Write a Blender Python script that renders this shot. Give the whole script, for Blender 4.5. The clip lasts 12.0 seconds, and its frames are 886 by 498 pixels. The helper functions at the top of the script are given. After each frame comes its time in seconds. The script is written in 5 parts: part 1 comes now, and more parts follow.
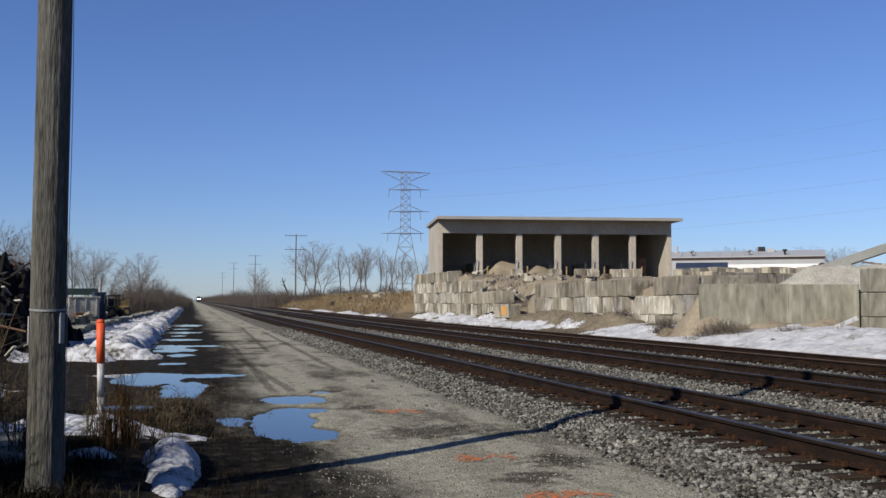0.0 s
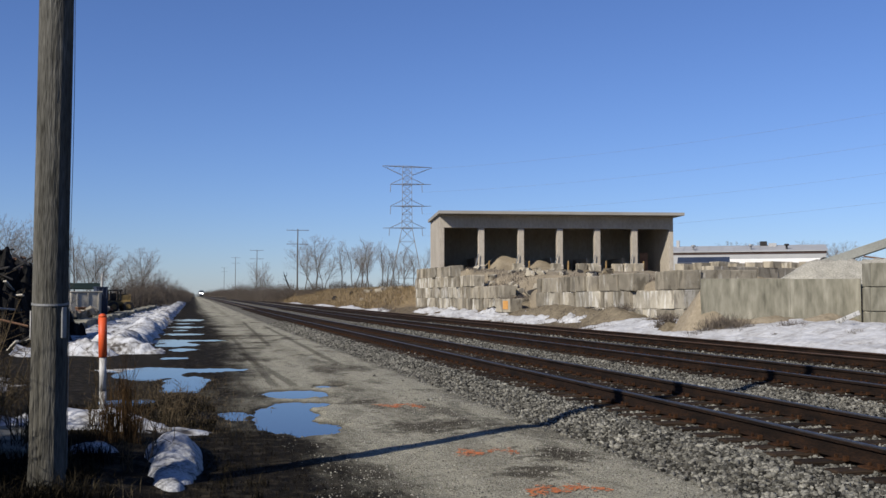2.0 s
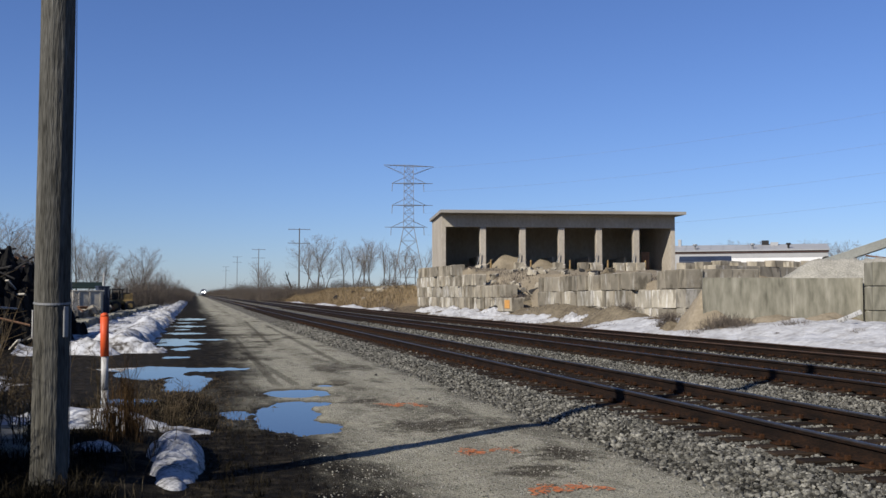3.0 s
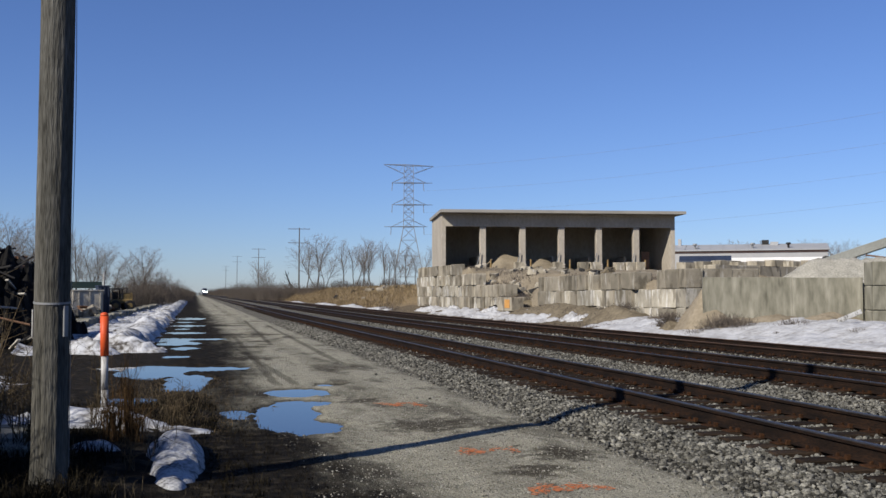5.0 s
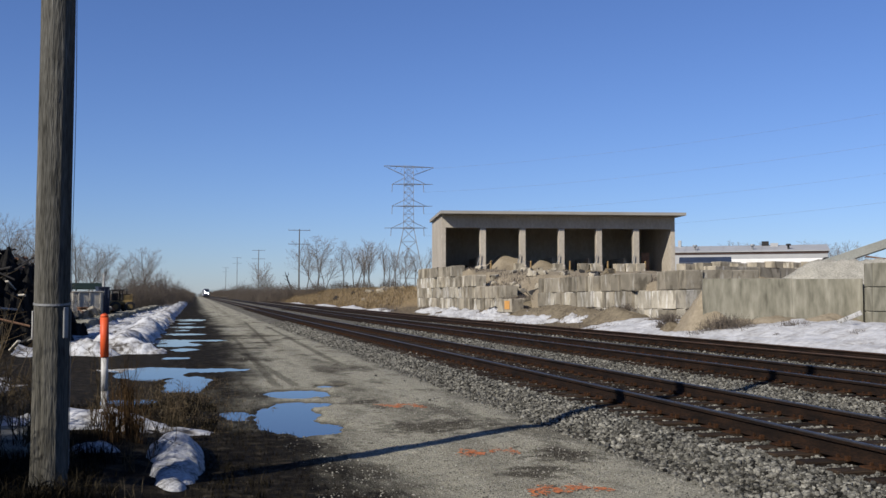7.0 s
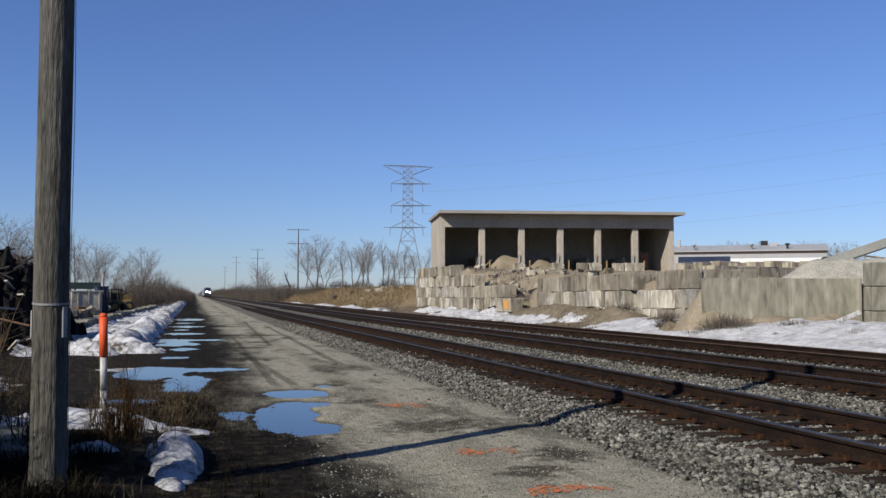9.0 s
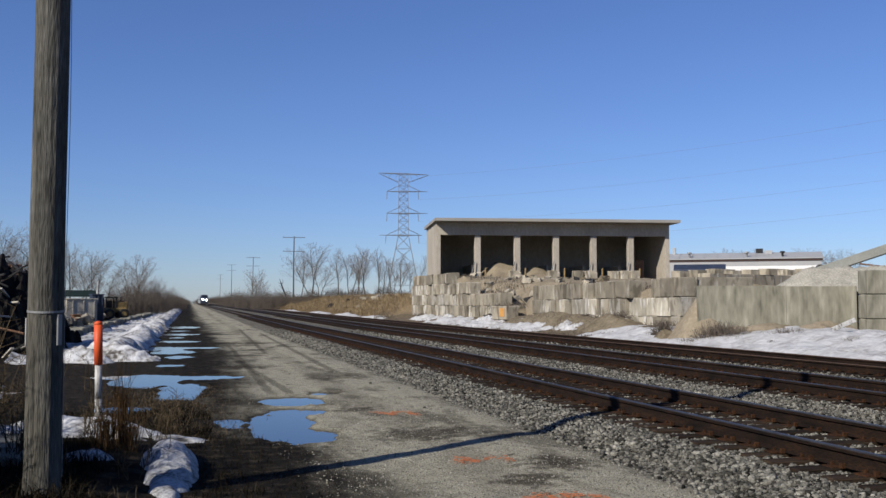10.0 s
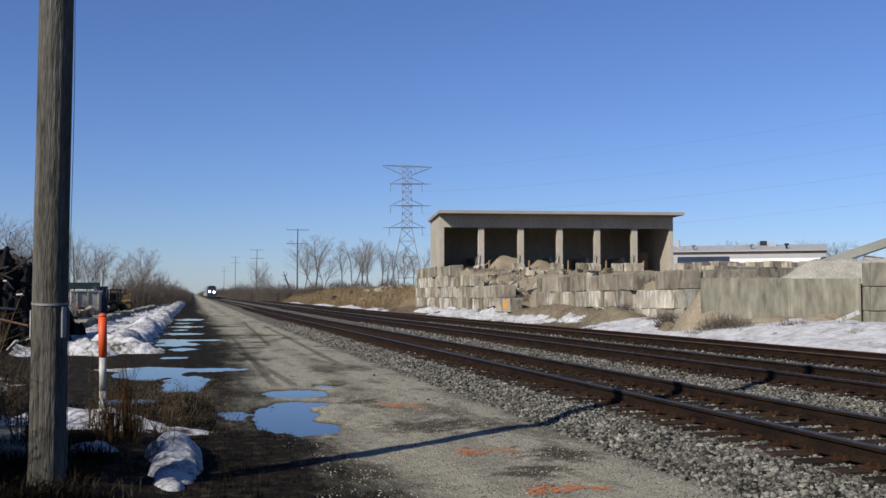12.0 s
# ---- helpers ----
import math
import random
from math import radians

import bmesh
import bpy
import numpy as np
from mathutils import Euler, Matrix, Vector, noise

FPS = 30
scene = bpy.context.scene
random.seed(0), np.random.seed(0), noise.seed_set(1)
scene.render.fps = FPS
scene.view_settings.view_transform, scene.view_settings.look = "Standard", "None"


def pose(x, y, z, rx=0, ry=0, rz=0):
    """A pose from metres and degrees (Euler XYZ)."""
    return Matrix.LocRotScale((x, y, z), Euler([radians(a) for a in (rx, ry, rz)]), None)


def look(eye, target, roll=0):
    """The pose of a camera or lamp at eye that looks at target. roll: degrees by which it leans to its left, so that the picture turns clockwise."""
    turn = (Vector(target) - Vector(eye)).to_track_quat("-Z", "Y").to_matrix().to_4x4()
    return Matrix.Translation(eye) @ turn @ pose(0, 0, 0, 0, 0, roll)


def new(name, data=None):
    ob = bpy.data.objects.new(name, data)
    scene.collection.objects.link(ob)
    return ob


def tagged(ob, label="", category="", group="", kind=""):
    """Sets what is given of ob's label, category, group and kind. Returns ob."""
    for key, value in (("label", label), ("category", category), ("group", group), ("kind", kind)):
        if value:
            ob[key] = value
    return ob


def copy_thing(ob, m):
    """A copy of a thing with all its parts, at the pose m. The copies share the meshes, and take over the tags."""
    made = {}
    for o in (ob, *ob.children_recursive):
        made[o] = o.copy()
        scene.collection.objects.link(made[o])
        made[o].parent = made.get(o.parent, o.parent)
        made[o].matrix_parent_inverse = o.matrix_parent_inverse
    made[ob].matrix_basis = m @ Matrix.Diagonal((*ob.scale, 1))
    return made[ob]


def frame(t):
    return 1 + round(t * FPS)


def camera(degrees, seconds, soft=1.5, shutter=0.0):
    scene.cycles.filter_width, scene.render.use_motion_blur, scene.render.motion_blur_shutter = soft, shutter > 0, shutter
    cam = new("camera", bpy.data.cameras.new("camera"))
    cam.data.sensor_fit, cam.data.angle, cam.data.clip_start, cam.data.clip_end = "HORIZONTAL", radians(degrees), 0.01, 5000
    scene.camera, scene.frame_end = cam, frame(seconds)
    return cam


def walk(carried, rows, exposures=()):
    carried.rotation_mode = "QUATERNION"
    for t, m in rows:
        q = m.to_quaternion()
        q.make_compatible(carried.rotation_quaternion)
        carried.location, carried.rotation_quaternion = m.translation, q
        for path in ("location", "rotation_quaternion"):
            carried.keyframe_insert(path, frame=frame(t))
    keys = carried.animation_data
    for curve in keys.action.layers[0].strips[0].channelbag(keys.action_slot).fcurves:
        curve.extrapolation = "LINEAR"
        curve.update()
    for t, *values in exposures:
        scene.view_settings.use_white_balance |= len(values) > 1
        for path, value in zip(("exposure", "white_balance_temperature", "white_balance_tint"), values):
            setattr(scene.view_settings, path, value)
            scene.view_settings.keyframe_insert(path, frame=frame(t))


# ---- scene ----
cam = camera(48.5, 12.0, soft=1.5)

# The eye stands at the roadside, 1.75 m over the gravel; the hand sways a little.
EYE = (0.0, 0.0, 1.75)
YAW, PITCH = 14.16, 2.73


def aim(dx, dy):
    """The pose after the picture has slid by dx to the right and dy down."""
    return pose(*EYE, 90 + PITCH + math.degrees(dy / 1740), 0, -YAW + math.degrees(dx / 1740))


SWAY = [(0.0, -4.3, 10.7), (0.5, 0.1, 10.4), (1.0, 0.1, 6.0), (1.5, 0.1, 4.2), (2.0, -1.4, 1.1), (2.5, 0, 0),
        (3.0, 1.5, -0.4), (5.0, 1.4, -1.2), (5.5, 0.3, -0.5), (6.0, 3.2, 2.9), (6.5, 4.7, 3.8), (7.0, 1.4, 1.1),
        (9.0, -0.2, 0.2), (9.5, -2.8, 2.7), (10.0, -7.9, 13.9), (10.5, -14.0, 24.4), (11.0, -15.5, 31.8),
        (11.1, -15.0, 31.4), (11.2, -13.8, 27.3), (11.3, -12.0, 19.3), (11.4, -10.3, 12.2), (11.5, -9.0, 8.1), (12.0, -1.5, 0.4)]
walk(cam, [(t, aim(dx, dy)) for t, dx, dy in SWAY])

# ---- sky and sun ----
SUN_DIR = Vector((-0.837, -0.547, 0.66)).normalized()      # from the ground towards the sun
world = bpy.data.worlds.new("winter_sky")
scene.world = world
world.use_nodes = True
wn, wl = world.node_tree.nodes, world.node_tree.links
sky = wn.new("ShaderNodeTexSky")
sky.sky_type, sky.sun_disc = "NISHITA", False
sky.sun_elevation = math.asin(SUN_DIR.z)
sky.sun_rotation = math.atan2(SUN_DIR.x, SUN_DIR.y)
sky.altitude, sky.air_density, sky.dust_density, sky.ozone_density = 200, 1.0, 0.2, 3.0
wn["Background"].inputs["Strength"].default_value = 0.056
deep = wn.new("ShaderNodeMix")          # clear, cold air: a bluer sky
deep.data_type, deep.blend_type = "RGBA", "MULTIPLY"
deep.inputs[0].default_value = 1.0
deep.inputs[7].default_value = (0.82, 0.985, 1.46, 1)
wl.new(sky.outputs[0], deep.inputs[6])
wl.new(deep.outputs[2], wn["Background"].inputs["Color"])
sun_data = bpy.data.lights.new("sun", "SUN")
sun_data.energy, sun_data.angle, sun_data.color = 5.0, radians(0.53), (1.0, 0.93, 0.82)
sun = new("sun", sun_data)
sun.matrix_world = look((0, 0, 60), Vector((0, 0, 60)) - SUN_DIR)
scene.view_settings.exposure = 0.4


# ---- materials ----
def mat(name, stops, scale=4.0, rough=0.85, metal=0.0, bump=0.3, fine=40.0, stretch=(1, 1, 1), bump_dist=0.02,
        random_tint=0.0, island=0.0, spec=0.3, coarse_mix=0.5):
    """A surface: a colour ramp over noise at two scales, bump, and a tint that varies from piece to piece."""
    m = bpy.data.materials.new(name)
    m.use_nodes = True
    n, l = m.node_tree.nodes, m.node_tree.links
    b = n["Principled BSDF"]
    co = n.new("ShaderNodeTexCoord")
    mp = n.new("ShaderNodeMapping")
    mp.inputs["Scale"].default_value = stretch
    l.new(co.outputs["Object"], mp.inputs["Vector"])
    big = n.new("ShaderNodeTexNoise")
    big.inputs["Scale"].default_value, big.inputs["Detail"].default_value = scale, 6
    small = n.new("ShaderNodeTexNoise")
    small.inputs["Scale"].default_value, small.inputs["Detail"].default_value = fine, 4
    for tex in (big, small):
        l.new(mp.outputs[0], tex.inputs["Vector"])
    mix = n.new("ShaderNodeMix")
    mix.inputs[0].default_value = coarse_mix
    l.new(big.outputs["Fac"], mix.inputs[2])
    l.new(small.outputs["Fac"], mix.inputs[3])
    ramp = n.new("ShaderNodeValToRGB")
    el = ramp.color_ramp.elements
    while len(el) < len(stops):
        el.new(0.5)
    for e, (p, c) in zip(el, stops):
        e.position, e.color = p, (*c, 1)
    l.new(mix.outputs[0], ramp.inputs[0])
    colour = ramp.outputs[0]
    if random_tint or island:
        src = n.new("ShaderNodeNewGeometry").outputs["Random Per Island"] if island else n.new("ShaderNodeObjectInfo").outputs["Random"]
        amount = island or random_tint
        rng = n.new("ShaderNodeMapRange")
        rng.inputs["To Min"].default_value, rng.inputs["To Max"].default_value = 1 - amount, 1 + amount
        l.new(src, rng.inputs["Value"])
        hsv = n.new("ShaderNodeHueSaturation")
        l.new(rng.outputs[0], hsv.inputs["Value"])
        l.new(colour, hsv.inputs["Color"])
        colour = hsv.outputs[0]
    l.new(colour, b.inputs["Base Color"])
    b.inputs["Roughness"].default_value, b.inputs["Metallic"].default_value = rough, metal
    b.inputs["Specular IOR Level"].default_value = spec
    if bump:
        bp = n.new("ShaderNodeBump")
        bp.inputs["Strength"].default_value, bp.inputs["Distance"].default_value = bump, bump_dist
        l.new(small.outputs["Fac"], bp.inputs["Height"])
        l.new(bp.outputs[0], b.inputs["Normal"])
    return m


def ramp2(a, b, lo=0.35, hi=0.65):
    return [(lo, a), (hi, b)]


M_STONE = mat("ballast_stone", ramp2((0.028, 0.027, 0.023), (0.155, 0.15, 0.13)), 3, 0.9, bump=0.3, fine=60, island=0.95, spec=0.1)
M_PEBBLE = mat("road_pebble", ramp2((0.06, 0.056, 0.046), (0.27, 0.26, 0.22)), 3, 0.9, bump=0.2, fine=60, island=0.7, spec=0.1)
M_WEB = mat("rail_rust", [(0.36, (0.0045, 0.0035, 0.003)), (0.52, (0.0125, 0.0078, 0.0055)), (0.70, (0.034, 0.017, 0.009))], 3, 0.8, 0.0, 0.4, 40, (1, 0.6, 2.5), spec=0.1)
M_HEAD = mat("rail_worn_steel", ramp2((0.038, 0.036, 0.036), (0.084, 0.080, 0.080)), 3, 0.5, 0.7, 0.05, 60, (1, 0.2, 1))
M_OLDHEAD = mat("rail_dull", ramp2((0.047, 0.028, 0.0190), (0.085, 0.052, 0.033)), 3, 0.7, 0.2, 0.1, 60)
M_TIE = mat("tie_wood", ramp2((0.008, 0.006, 0.0045), (0.042, 0.028, 0.018)), 2, 0.9, 0.0, 0.6, 40, (0.3, 4, 4), random_tint=0.4, spec=0.1)
M_PLATE = mat("tie_plate_rust", ramp2((0.012, 0.006, 0.0035), (0.055, 0.025, 0.011)), 5, 0.85, 0.0, 0.3, spec=0.1)
M_WATER = bpy.data.materials.new("puddle_water")
M_WATER.use_nodes = True
_b = M_WATER.node_tree.nodes["Principled BSDF"]
_b.inputs["Base Color"].default_value, _b.inputs["Roughness"].default_value = (0.012, 0.014, 0.016, 1), 0.03
_b.inputs["IOR"].default_value = 1.33
M_SNOW = mat("old_snow", [(0.33, (0.20, 0.192, 0.18)), (0.43, (0.31, 0.308, 0.305)), (0.58, (0.42, 0.425, 0.435))], 1.3, 0.75, 0.0, 0.8, 6, bump_dist=0.07)
M_DIRTYSNOW = mat("dirty_snow", [(0.38, (0.055, 0.048, 0.04)), (0.45, (0.24, 0.236, 0.23)), (0.57, (0.45, 0.46, 0.475))], 1.4, 0.75, 0.0, 0.7, 6, bump_dist=0.06)
M_LUMPSNOW = mat("grainy_snow", [(0.37, (0.06, 0.058, 0.055)), (0.46, (0.24, 0.242, 0.25)), (0.6, (0.41, 0.42, 0.435))], 3.2, 0.7, 0.0, 0.7, 22, (1.2, 2.6, 1), bump_dist=0.03)
M_WOODPOLE = mat("weathered_pole", [(0.30, (0.014, 0.013, 0.011)), (0.45, (0.062, 0.06, 0.052)), (0.58, (0.098, 0.095, 0.084)), (0.74, (0.18, 0.177, 0.16))], 4.0, 0.9, 0.0, 0.8, 24, (3.0, 3.0, 0.35), spec=0.05)


def block_material(name, base, dark, lime, lime_at):
    """Cast concrete that has stood outdoors: blotches, dark runs and white lime runs down the face, each block its own."""
    m = bpy.data.materials.new(name)
    m.use_nodes = True
    n, l = m.node_tree.nodes, m.node_tree.links
    b = n["Principled BSDF"]
    b.inputs["Roughness"].default_value, b.inputs["Specular IOR Level"].default_value = 0.93, 0.15
    info = n.new("ShaderNodeObjectInfo")
    shift = n.new("ShaderNodeVectorMath")
    shift.operation = "SCALE"
    shift.inputs[0].default_value = (37.0, 53.0, 71.0)
    l.new(info.outputs["Random"], shift.inputs["Scale"])
    place = n.new("ShaderNodeVectorMath")
    l.new(n.new("ShaderNodeTexCoord").outputs["Object"], place.inputs[0])
    l.new(shift.outputs[0], place.inputs[1])

    def tex(scale, stretch, detail=5):
        mp = n.new("ShaderNodeMapping")
        mp.inputs["Scale"].default_value = stretch
        l.new(place.outputs[0], mp.inputs["Vector"])
        t = n.new("ShaderNodeTexNoise")
        t.inputs["Scale"].default_value, t.inputs["Detail"].default_value = scale, detail
        l.new(mp.outputs[0], t.inputs["Vector"])
        return t.outputs["Fac"]

    def lay(src, lo, hi, amount, under, colour):
        r = n.new("ShaderNodeMapRange")
        r.interpolation_type = "SMOOTHSTEP"
        for key, value in (("From Min", lo), ("From Max", hi), ("To Max", amount)):
            r.inputs[key].default_value = value
        l.new(src, r.inputs["Value"])
        q = n.new("ShaderNodeMix")
        q.data_type = "RGBA"
        l.new(r.outputs[0], q.inputs[0])
        q.inputs[7].default_value = (*colour, 1)
        if isinstance(under, tuple):
            q.inputs[6].default_value = (*under, 1)
        else:
            l.new(under, q.inputs[6])
        return q.outputs[2]

    grain = tex(9, (1, 1, 1))
    col = lay(tex(1.1, (1, 1, 1)), 0.35, 0.65, 0.8, base, tuple(0.62 * c for c in base))
    col = lay(tex(2.6, (1, 1, 0.28)), lime_at, lime_at + 0.12, 0.8, col, lime)
    col = lay(tex(2.2, (1, 1, 0.35)), 0.54, 0.66, 0.75, col, dark)
    col = lay(grain, 0.58, 0.75, 0.5, col, dark)
    rng = n.new("ShaderNodeMapRange")
    rng.inputs["To Min"].default_value, rng.inputs["To Max"].default_value = 0.72, 1.22
    l.new(info.outputs["Random"], rng.inputs["Value"])
    hsv = n.new("ShaderNodeHueSaturation")
    l.new(rng.outputs[0], hsv.inputs["Value"])
    l.new(col, hsv.inputs["Color"])
    l.new(hsv.outputs[0], b.inputs["Base Color"])
    bp = n.new("ShaderNodeBump")
    bp.inputs["Strength"].default_value, bp.inputs["Distance"].default_value = 0.6, 0.03
    l.new(grain, bp.inputs["Height"])
    l.new(bp.outputs[0], b.inputs["Normal"])
    return m


M_BLOCK = block_material("cast_concrete_block", (0.285, 0.255, 0.20), (0.10, 0.087, 0.065), (0.40, 0.38, 0.335), 0.56)
M_PALEBLOCK = block_material("limed_concrete_block", (0.335, 0.308, 0.25), (0.12, 0.105, 0.08), (0.47, 0.455, 0.42), 0.50)
M_OLDBLOCK = block_material("lichened_concrete_block", (0.235, 0.21, 0.165), (0.085, 0.075, 0.057), (0.34, 0.32, 0.275), 0.60)
M_CONC = mat("poured_concrete", [(0.34, (0.062, 0.06, 0.045)), (0.46, (0.145, 0.138, 0.106)), (0.56, (0.20, 0.19, 0.15)), (0.68, (0.285, 0.27, 0.22))], 1.6, 0.92, 0.0, 0.3, 5, (1.3, 1.3, 0.3), coarse_mix=0.4)
M_SHED = mat("shed_concrete", [(0.3, (0.235, 0.21, 0.175)), (0.7, (0.385, 0.35, 0.295))], 0.5, 0.9, 0.0, 0.25, 5, (1, 1, 0.5), spec=0.15)
M_SHEDROOF = mat("roof_slab_concrete", ramp2((0.196, 0.186, 0.170), (0.258, 0.248, 0.227)), 0.6, 0.9, 0.0, 0.1, 8)
M_SOIL = mat("sandy_soil", ramp2((0.085, 0.069, 0.047), (0.19, 0.16, 0.112)), 0.9, 0.95, 0.0, 0.8, 6, bump_dist=0.08, spec=0.1)
M_SANDSOIL = mat("pale_sand", ramp2((0.15, 0.125, 0.088), (0.25, 0.212, 0.155)), 0.9, 0.95, 0.0, 0.6, 8, bump_dist=0.05, spec=0.1)
M_GRAVELPILE = mat("pale_gravel", ramp2((0.19, 0.18, 0.15), (0.36, 0.345, 0.295), 0.36, 0.62), 2, 0.95, 0.0, 0.9, 16, bump_dist=0.06, coarse_mix=0.65)
M_DRYGRASS = mat("dry_grass", ramp2((0.095, 0.068, 0.038), (0.228, 0.171, 0.095)), 0.5, 0.95, 0.0, 0.3, 5, island=0.4)
M_WEED = mat("dead_weeds", ramp2((0.034, 0.027, 0.0167), (0.091, 0.068, 0.041)), 2, 0.95, 0.0, 0.0, 20, island=0.5, spec=0.05)
M_BARK = mat("bare_bark", ramp2((0.045, 0.039, 0.033), (0.11, 0.097, 0.083)), 3, 0.95, 0.0, 0.2, 20)
M_TWIG = mat("bare_twigs", ramp2((0.12, 0.105, 0.094), (0.20, 0.18, 0.163)), 2, 0.95, 0.0, 0.0, 20, island=0.3)
M_BRUSH = mat("brush_twigs", ramp2((0.052, 0.043, 0.035), (0.115, 0.095, 0.078)), 2, 0.95, 0.0, 0.0, 20, island=0.35)
M_STEEL = mat("galvanized_steel", ramp2((0.155, 0.160, 0.166), (0.227, 0.233, 0.238)), 2, 0.6, 0.35, 0.1, 20)
M_ORANGE = mat("orange_plastic", ramp2((0.471, 0.057, 0.0137), (0.570, 0.091, 0.023)), 5, 0.55, 0.0, 0.05, 40)
M_WHITE = mat("weathered_white_plastic", [(0.40, (0.076, 0.072, 0.065)), (0.47, (0.274, 0.270, 0.258)), (0.6, (0.395, 0.391, 0.380))], 9, 0.6, 0.0, 0.1, 40, (1, 1, 0.3))
M_DARK = mat("dark_scrap", ramp2((0.0061, 0.0061, 0.0068), (0.027, 0.025, 0.024)), 3, 0.75, 0.1, 0.3, 20)
M_RUSTY = mat("rusty_scrap", ramp2((0.076, 0.038, 0.023), (0.198, 0.114, 0.068)), 2, 0.85, 0.2, 0.3, 20)
M_YELLOW = mat("faded_yellow", ramp2((0.152, 0.091, 0.023), (0.319, 0.198, 0.038)), 3, 0.7, 0.0, 0.1, 20)
M_BUILDING = mat("painted_metal_siding", ramp2((0.251, 0.255, 0.258), (0.319, 0.323, 0.327)), 0.4, 0.6, 0.0, 0.1, 6)
M_BROWN = mat("dark_brown_trim", ramp2((0.035, 0.02, 0.016), (0.06, 0.034, 0.028)), 2, 0.7, 0.0, 0.1)
M_WHITEPAINT = mat("white_trailer_paint", ramp2((0.52, 0.52, 0.51), (0.66, 0.66, 0.65)), 0.6, 0.5, 0.0, 0.05, 8)
M_BLUE = mat("blue_tarp", ramp2((0.0137, 0.0198, 0.038), (0.027, 0.038, 0.065)), 1, 0.6, 0.0, 0.3, 6)


# ---- mesh tools ----
def grade(y):
    """The line climbs very gently away from the eye."""
    return 0.0022 * (min(max(y, 60.0), 700.0) - 60.0)


class Mesh:
    """Gathers vertices and faces of one part."""

    def __init__(self):
        self.v, self.f = [], []

    def add(self, verts, faces):
        k = len(self.v)
        self.v += [tuple(p) for p in verts]
        self.f += [tuple(i + k for i in q) for q in faces]
        return self

    def box(self, x0, x1, y0, y1, z0, z1, c=0.0, m=None):
        """A box with corners cut by c."""
        bm = bmesh.new()
        bmesh.ops.create_cube(bm, size=1)
        for p in bm.verts:
            p.co = Vector(((x0 + x1) / 2 + p.co.x * (x1 - x0), (y0 + y1) / 2 + p.co.y * (y1 - y0), (z0 + z1) / 2 + p.co.z * (z1 - z0)))
        if c:
            bmesh.ops.bevel(bm, geom=bm.edges[:], offset=c, segments=1, affect="EDGES")
        if m is not None:
            bm.transform(m)
        bm.verts.index_update()
        self.add([p.co[:] for p in bm.verts], [[p.index for p in q.verts] for q in bm.faces])
        bm.free()
        return self

    def tube(self, a, b, r0, r1, n=6, caps=True):
        a, b = Vector(a), Vector(b)
        q = (b - a).to_track_quat("Z", "Y")
        ring = [q @ Vector((math.cos(6.28319 * i / n), math.sin(6.28319 * i / n), 0)) for i in range(n)]
        k = [a + p * r0 for p in ring] + [b + p * r1 for p in ring]
        f = [(i, (i + 1) % n, n + (i + 1) % n, n + i) for i in range(n)]
        if caps:
            f += [tuple(range(n - 1, -1, -1)), tuple(range(n, 2 * n))]
        return self.add(k, f)

    def path(self, pts, radii, n=6):
        for (a, b), (r0, r1) in zip(zip(pts, pts[1:]), zip(radii, radii[1:])):
            self.tube(a, b, r0, r1, n)
        return self

    def prism(self, profile, axis, t0, t1):
        """A closed profile of (a, b) pushed along x, y or z from t0 to t1."""
        def put(a, b, t):
            return {"x": (t, a, b), "y": (a, t, b), "z": (a, b, t)}[axis]
        n = len(profile)
        v = [put(a, b, t0) for a, b in profile] + [put(a, b, t1) for a, b in profile]
        f = [(i, (i + 1) % n, n + (i + 1) % n, n + i) for i in range(n)] + [tuple(range(n - 1, -1, -1)), tuple(range(n, 2 * n))]
        return self.add(v, f)

    def sweep(self, profile, ys):
        """A closed profile of (x, z) run along the line over its gentle climb."""
        n, k = len(profile), len(self.v)
        self.v += [(a, y, b + grade(y)) for y in ys for a, b in profile]
        for j in range(len(ys) - 1):
            self.f += [(k + j * n + i, k + j * n + (i + 1) % n, k + (j + 1) * n + (i + 1) % n, k + (j + 1) * n + i) for i in range(n)]
        self.f += [tuple(k + i for i in range(n)), tuple(k + (len(ys) - 1) * n + i for i in range(n))]
        return self

    def data(self, name, material, smooth=False):
        me = bpy.data.meshes.new(name)
        me.from_pydata(self.v, [], self.f)
        me.materials.append(material)
        bm = bmesh.new()
        bm.from_mesh(me)
        if len(bm.faces) < 60000:
            bmesh.ops.recalc_face_normals(bm, faces=bm.faces)
        if smooth:
            for q in bm.faces:
                q.smooth = True
        bm.to_mesh(me)
        bm.free()
        return me


def part(name, mesh, material, parent=None, label="", smooth=False):
    ob = new(name, mesh if isinstance(mesh, bpy.types.Mesh) else mesh.data(name, material, smooth))
    if parent is not None:
        ob.parent = parent
    return tagged(ob, label)


def thing(name, label, category, group="", at=(0, 0, 0), rz=0.0, kind=""):
    ob = new(name)
    ob.empty_display_size = 0.2
    ob.matrix_basis = pose(*at, 0, 0, rz)
    return tagged(ob, label, category, group, kind)


def nz(x, y, s, seed=0.0):
    return noise.noise(Vector((x * s, y * s, seed)))


def step(a, b, x):
    t = min(1.0, max(0.0, (x - a) / (b - a)))
    return t * t * (3 - 2 * t)


# ---- ground ----
TRACKS = (6.96, 11.40, 15.70)
RAIL_TOP = 0.35
GAUGE_HALF = 0.7525
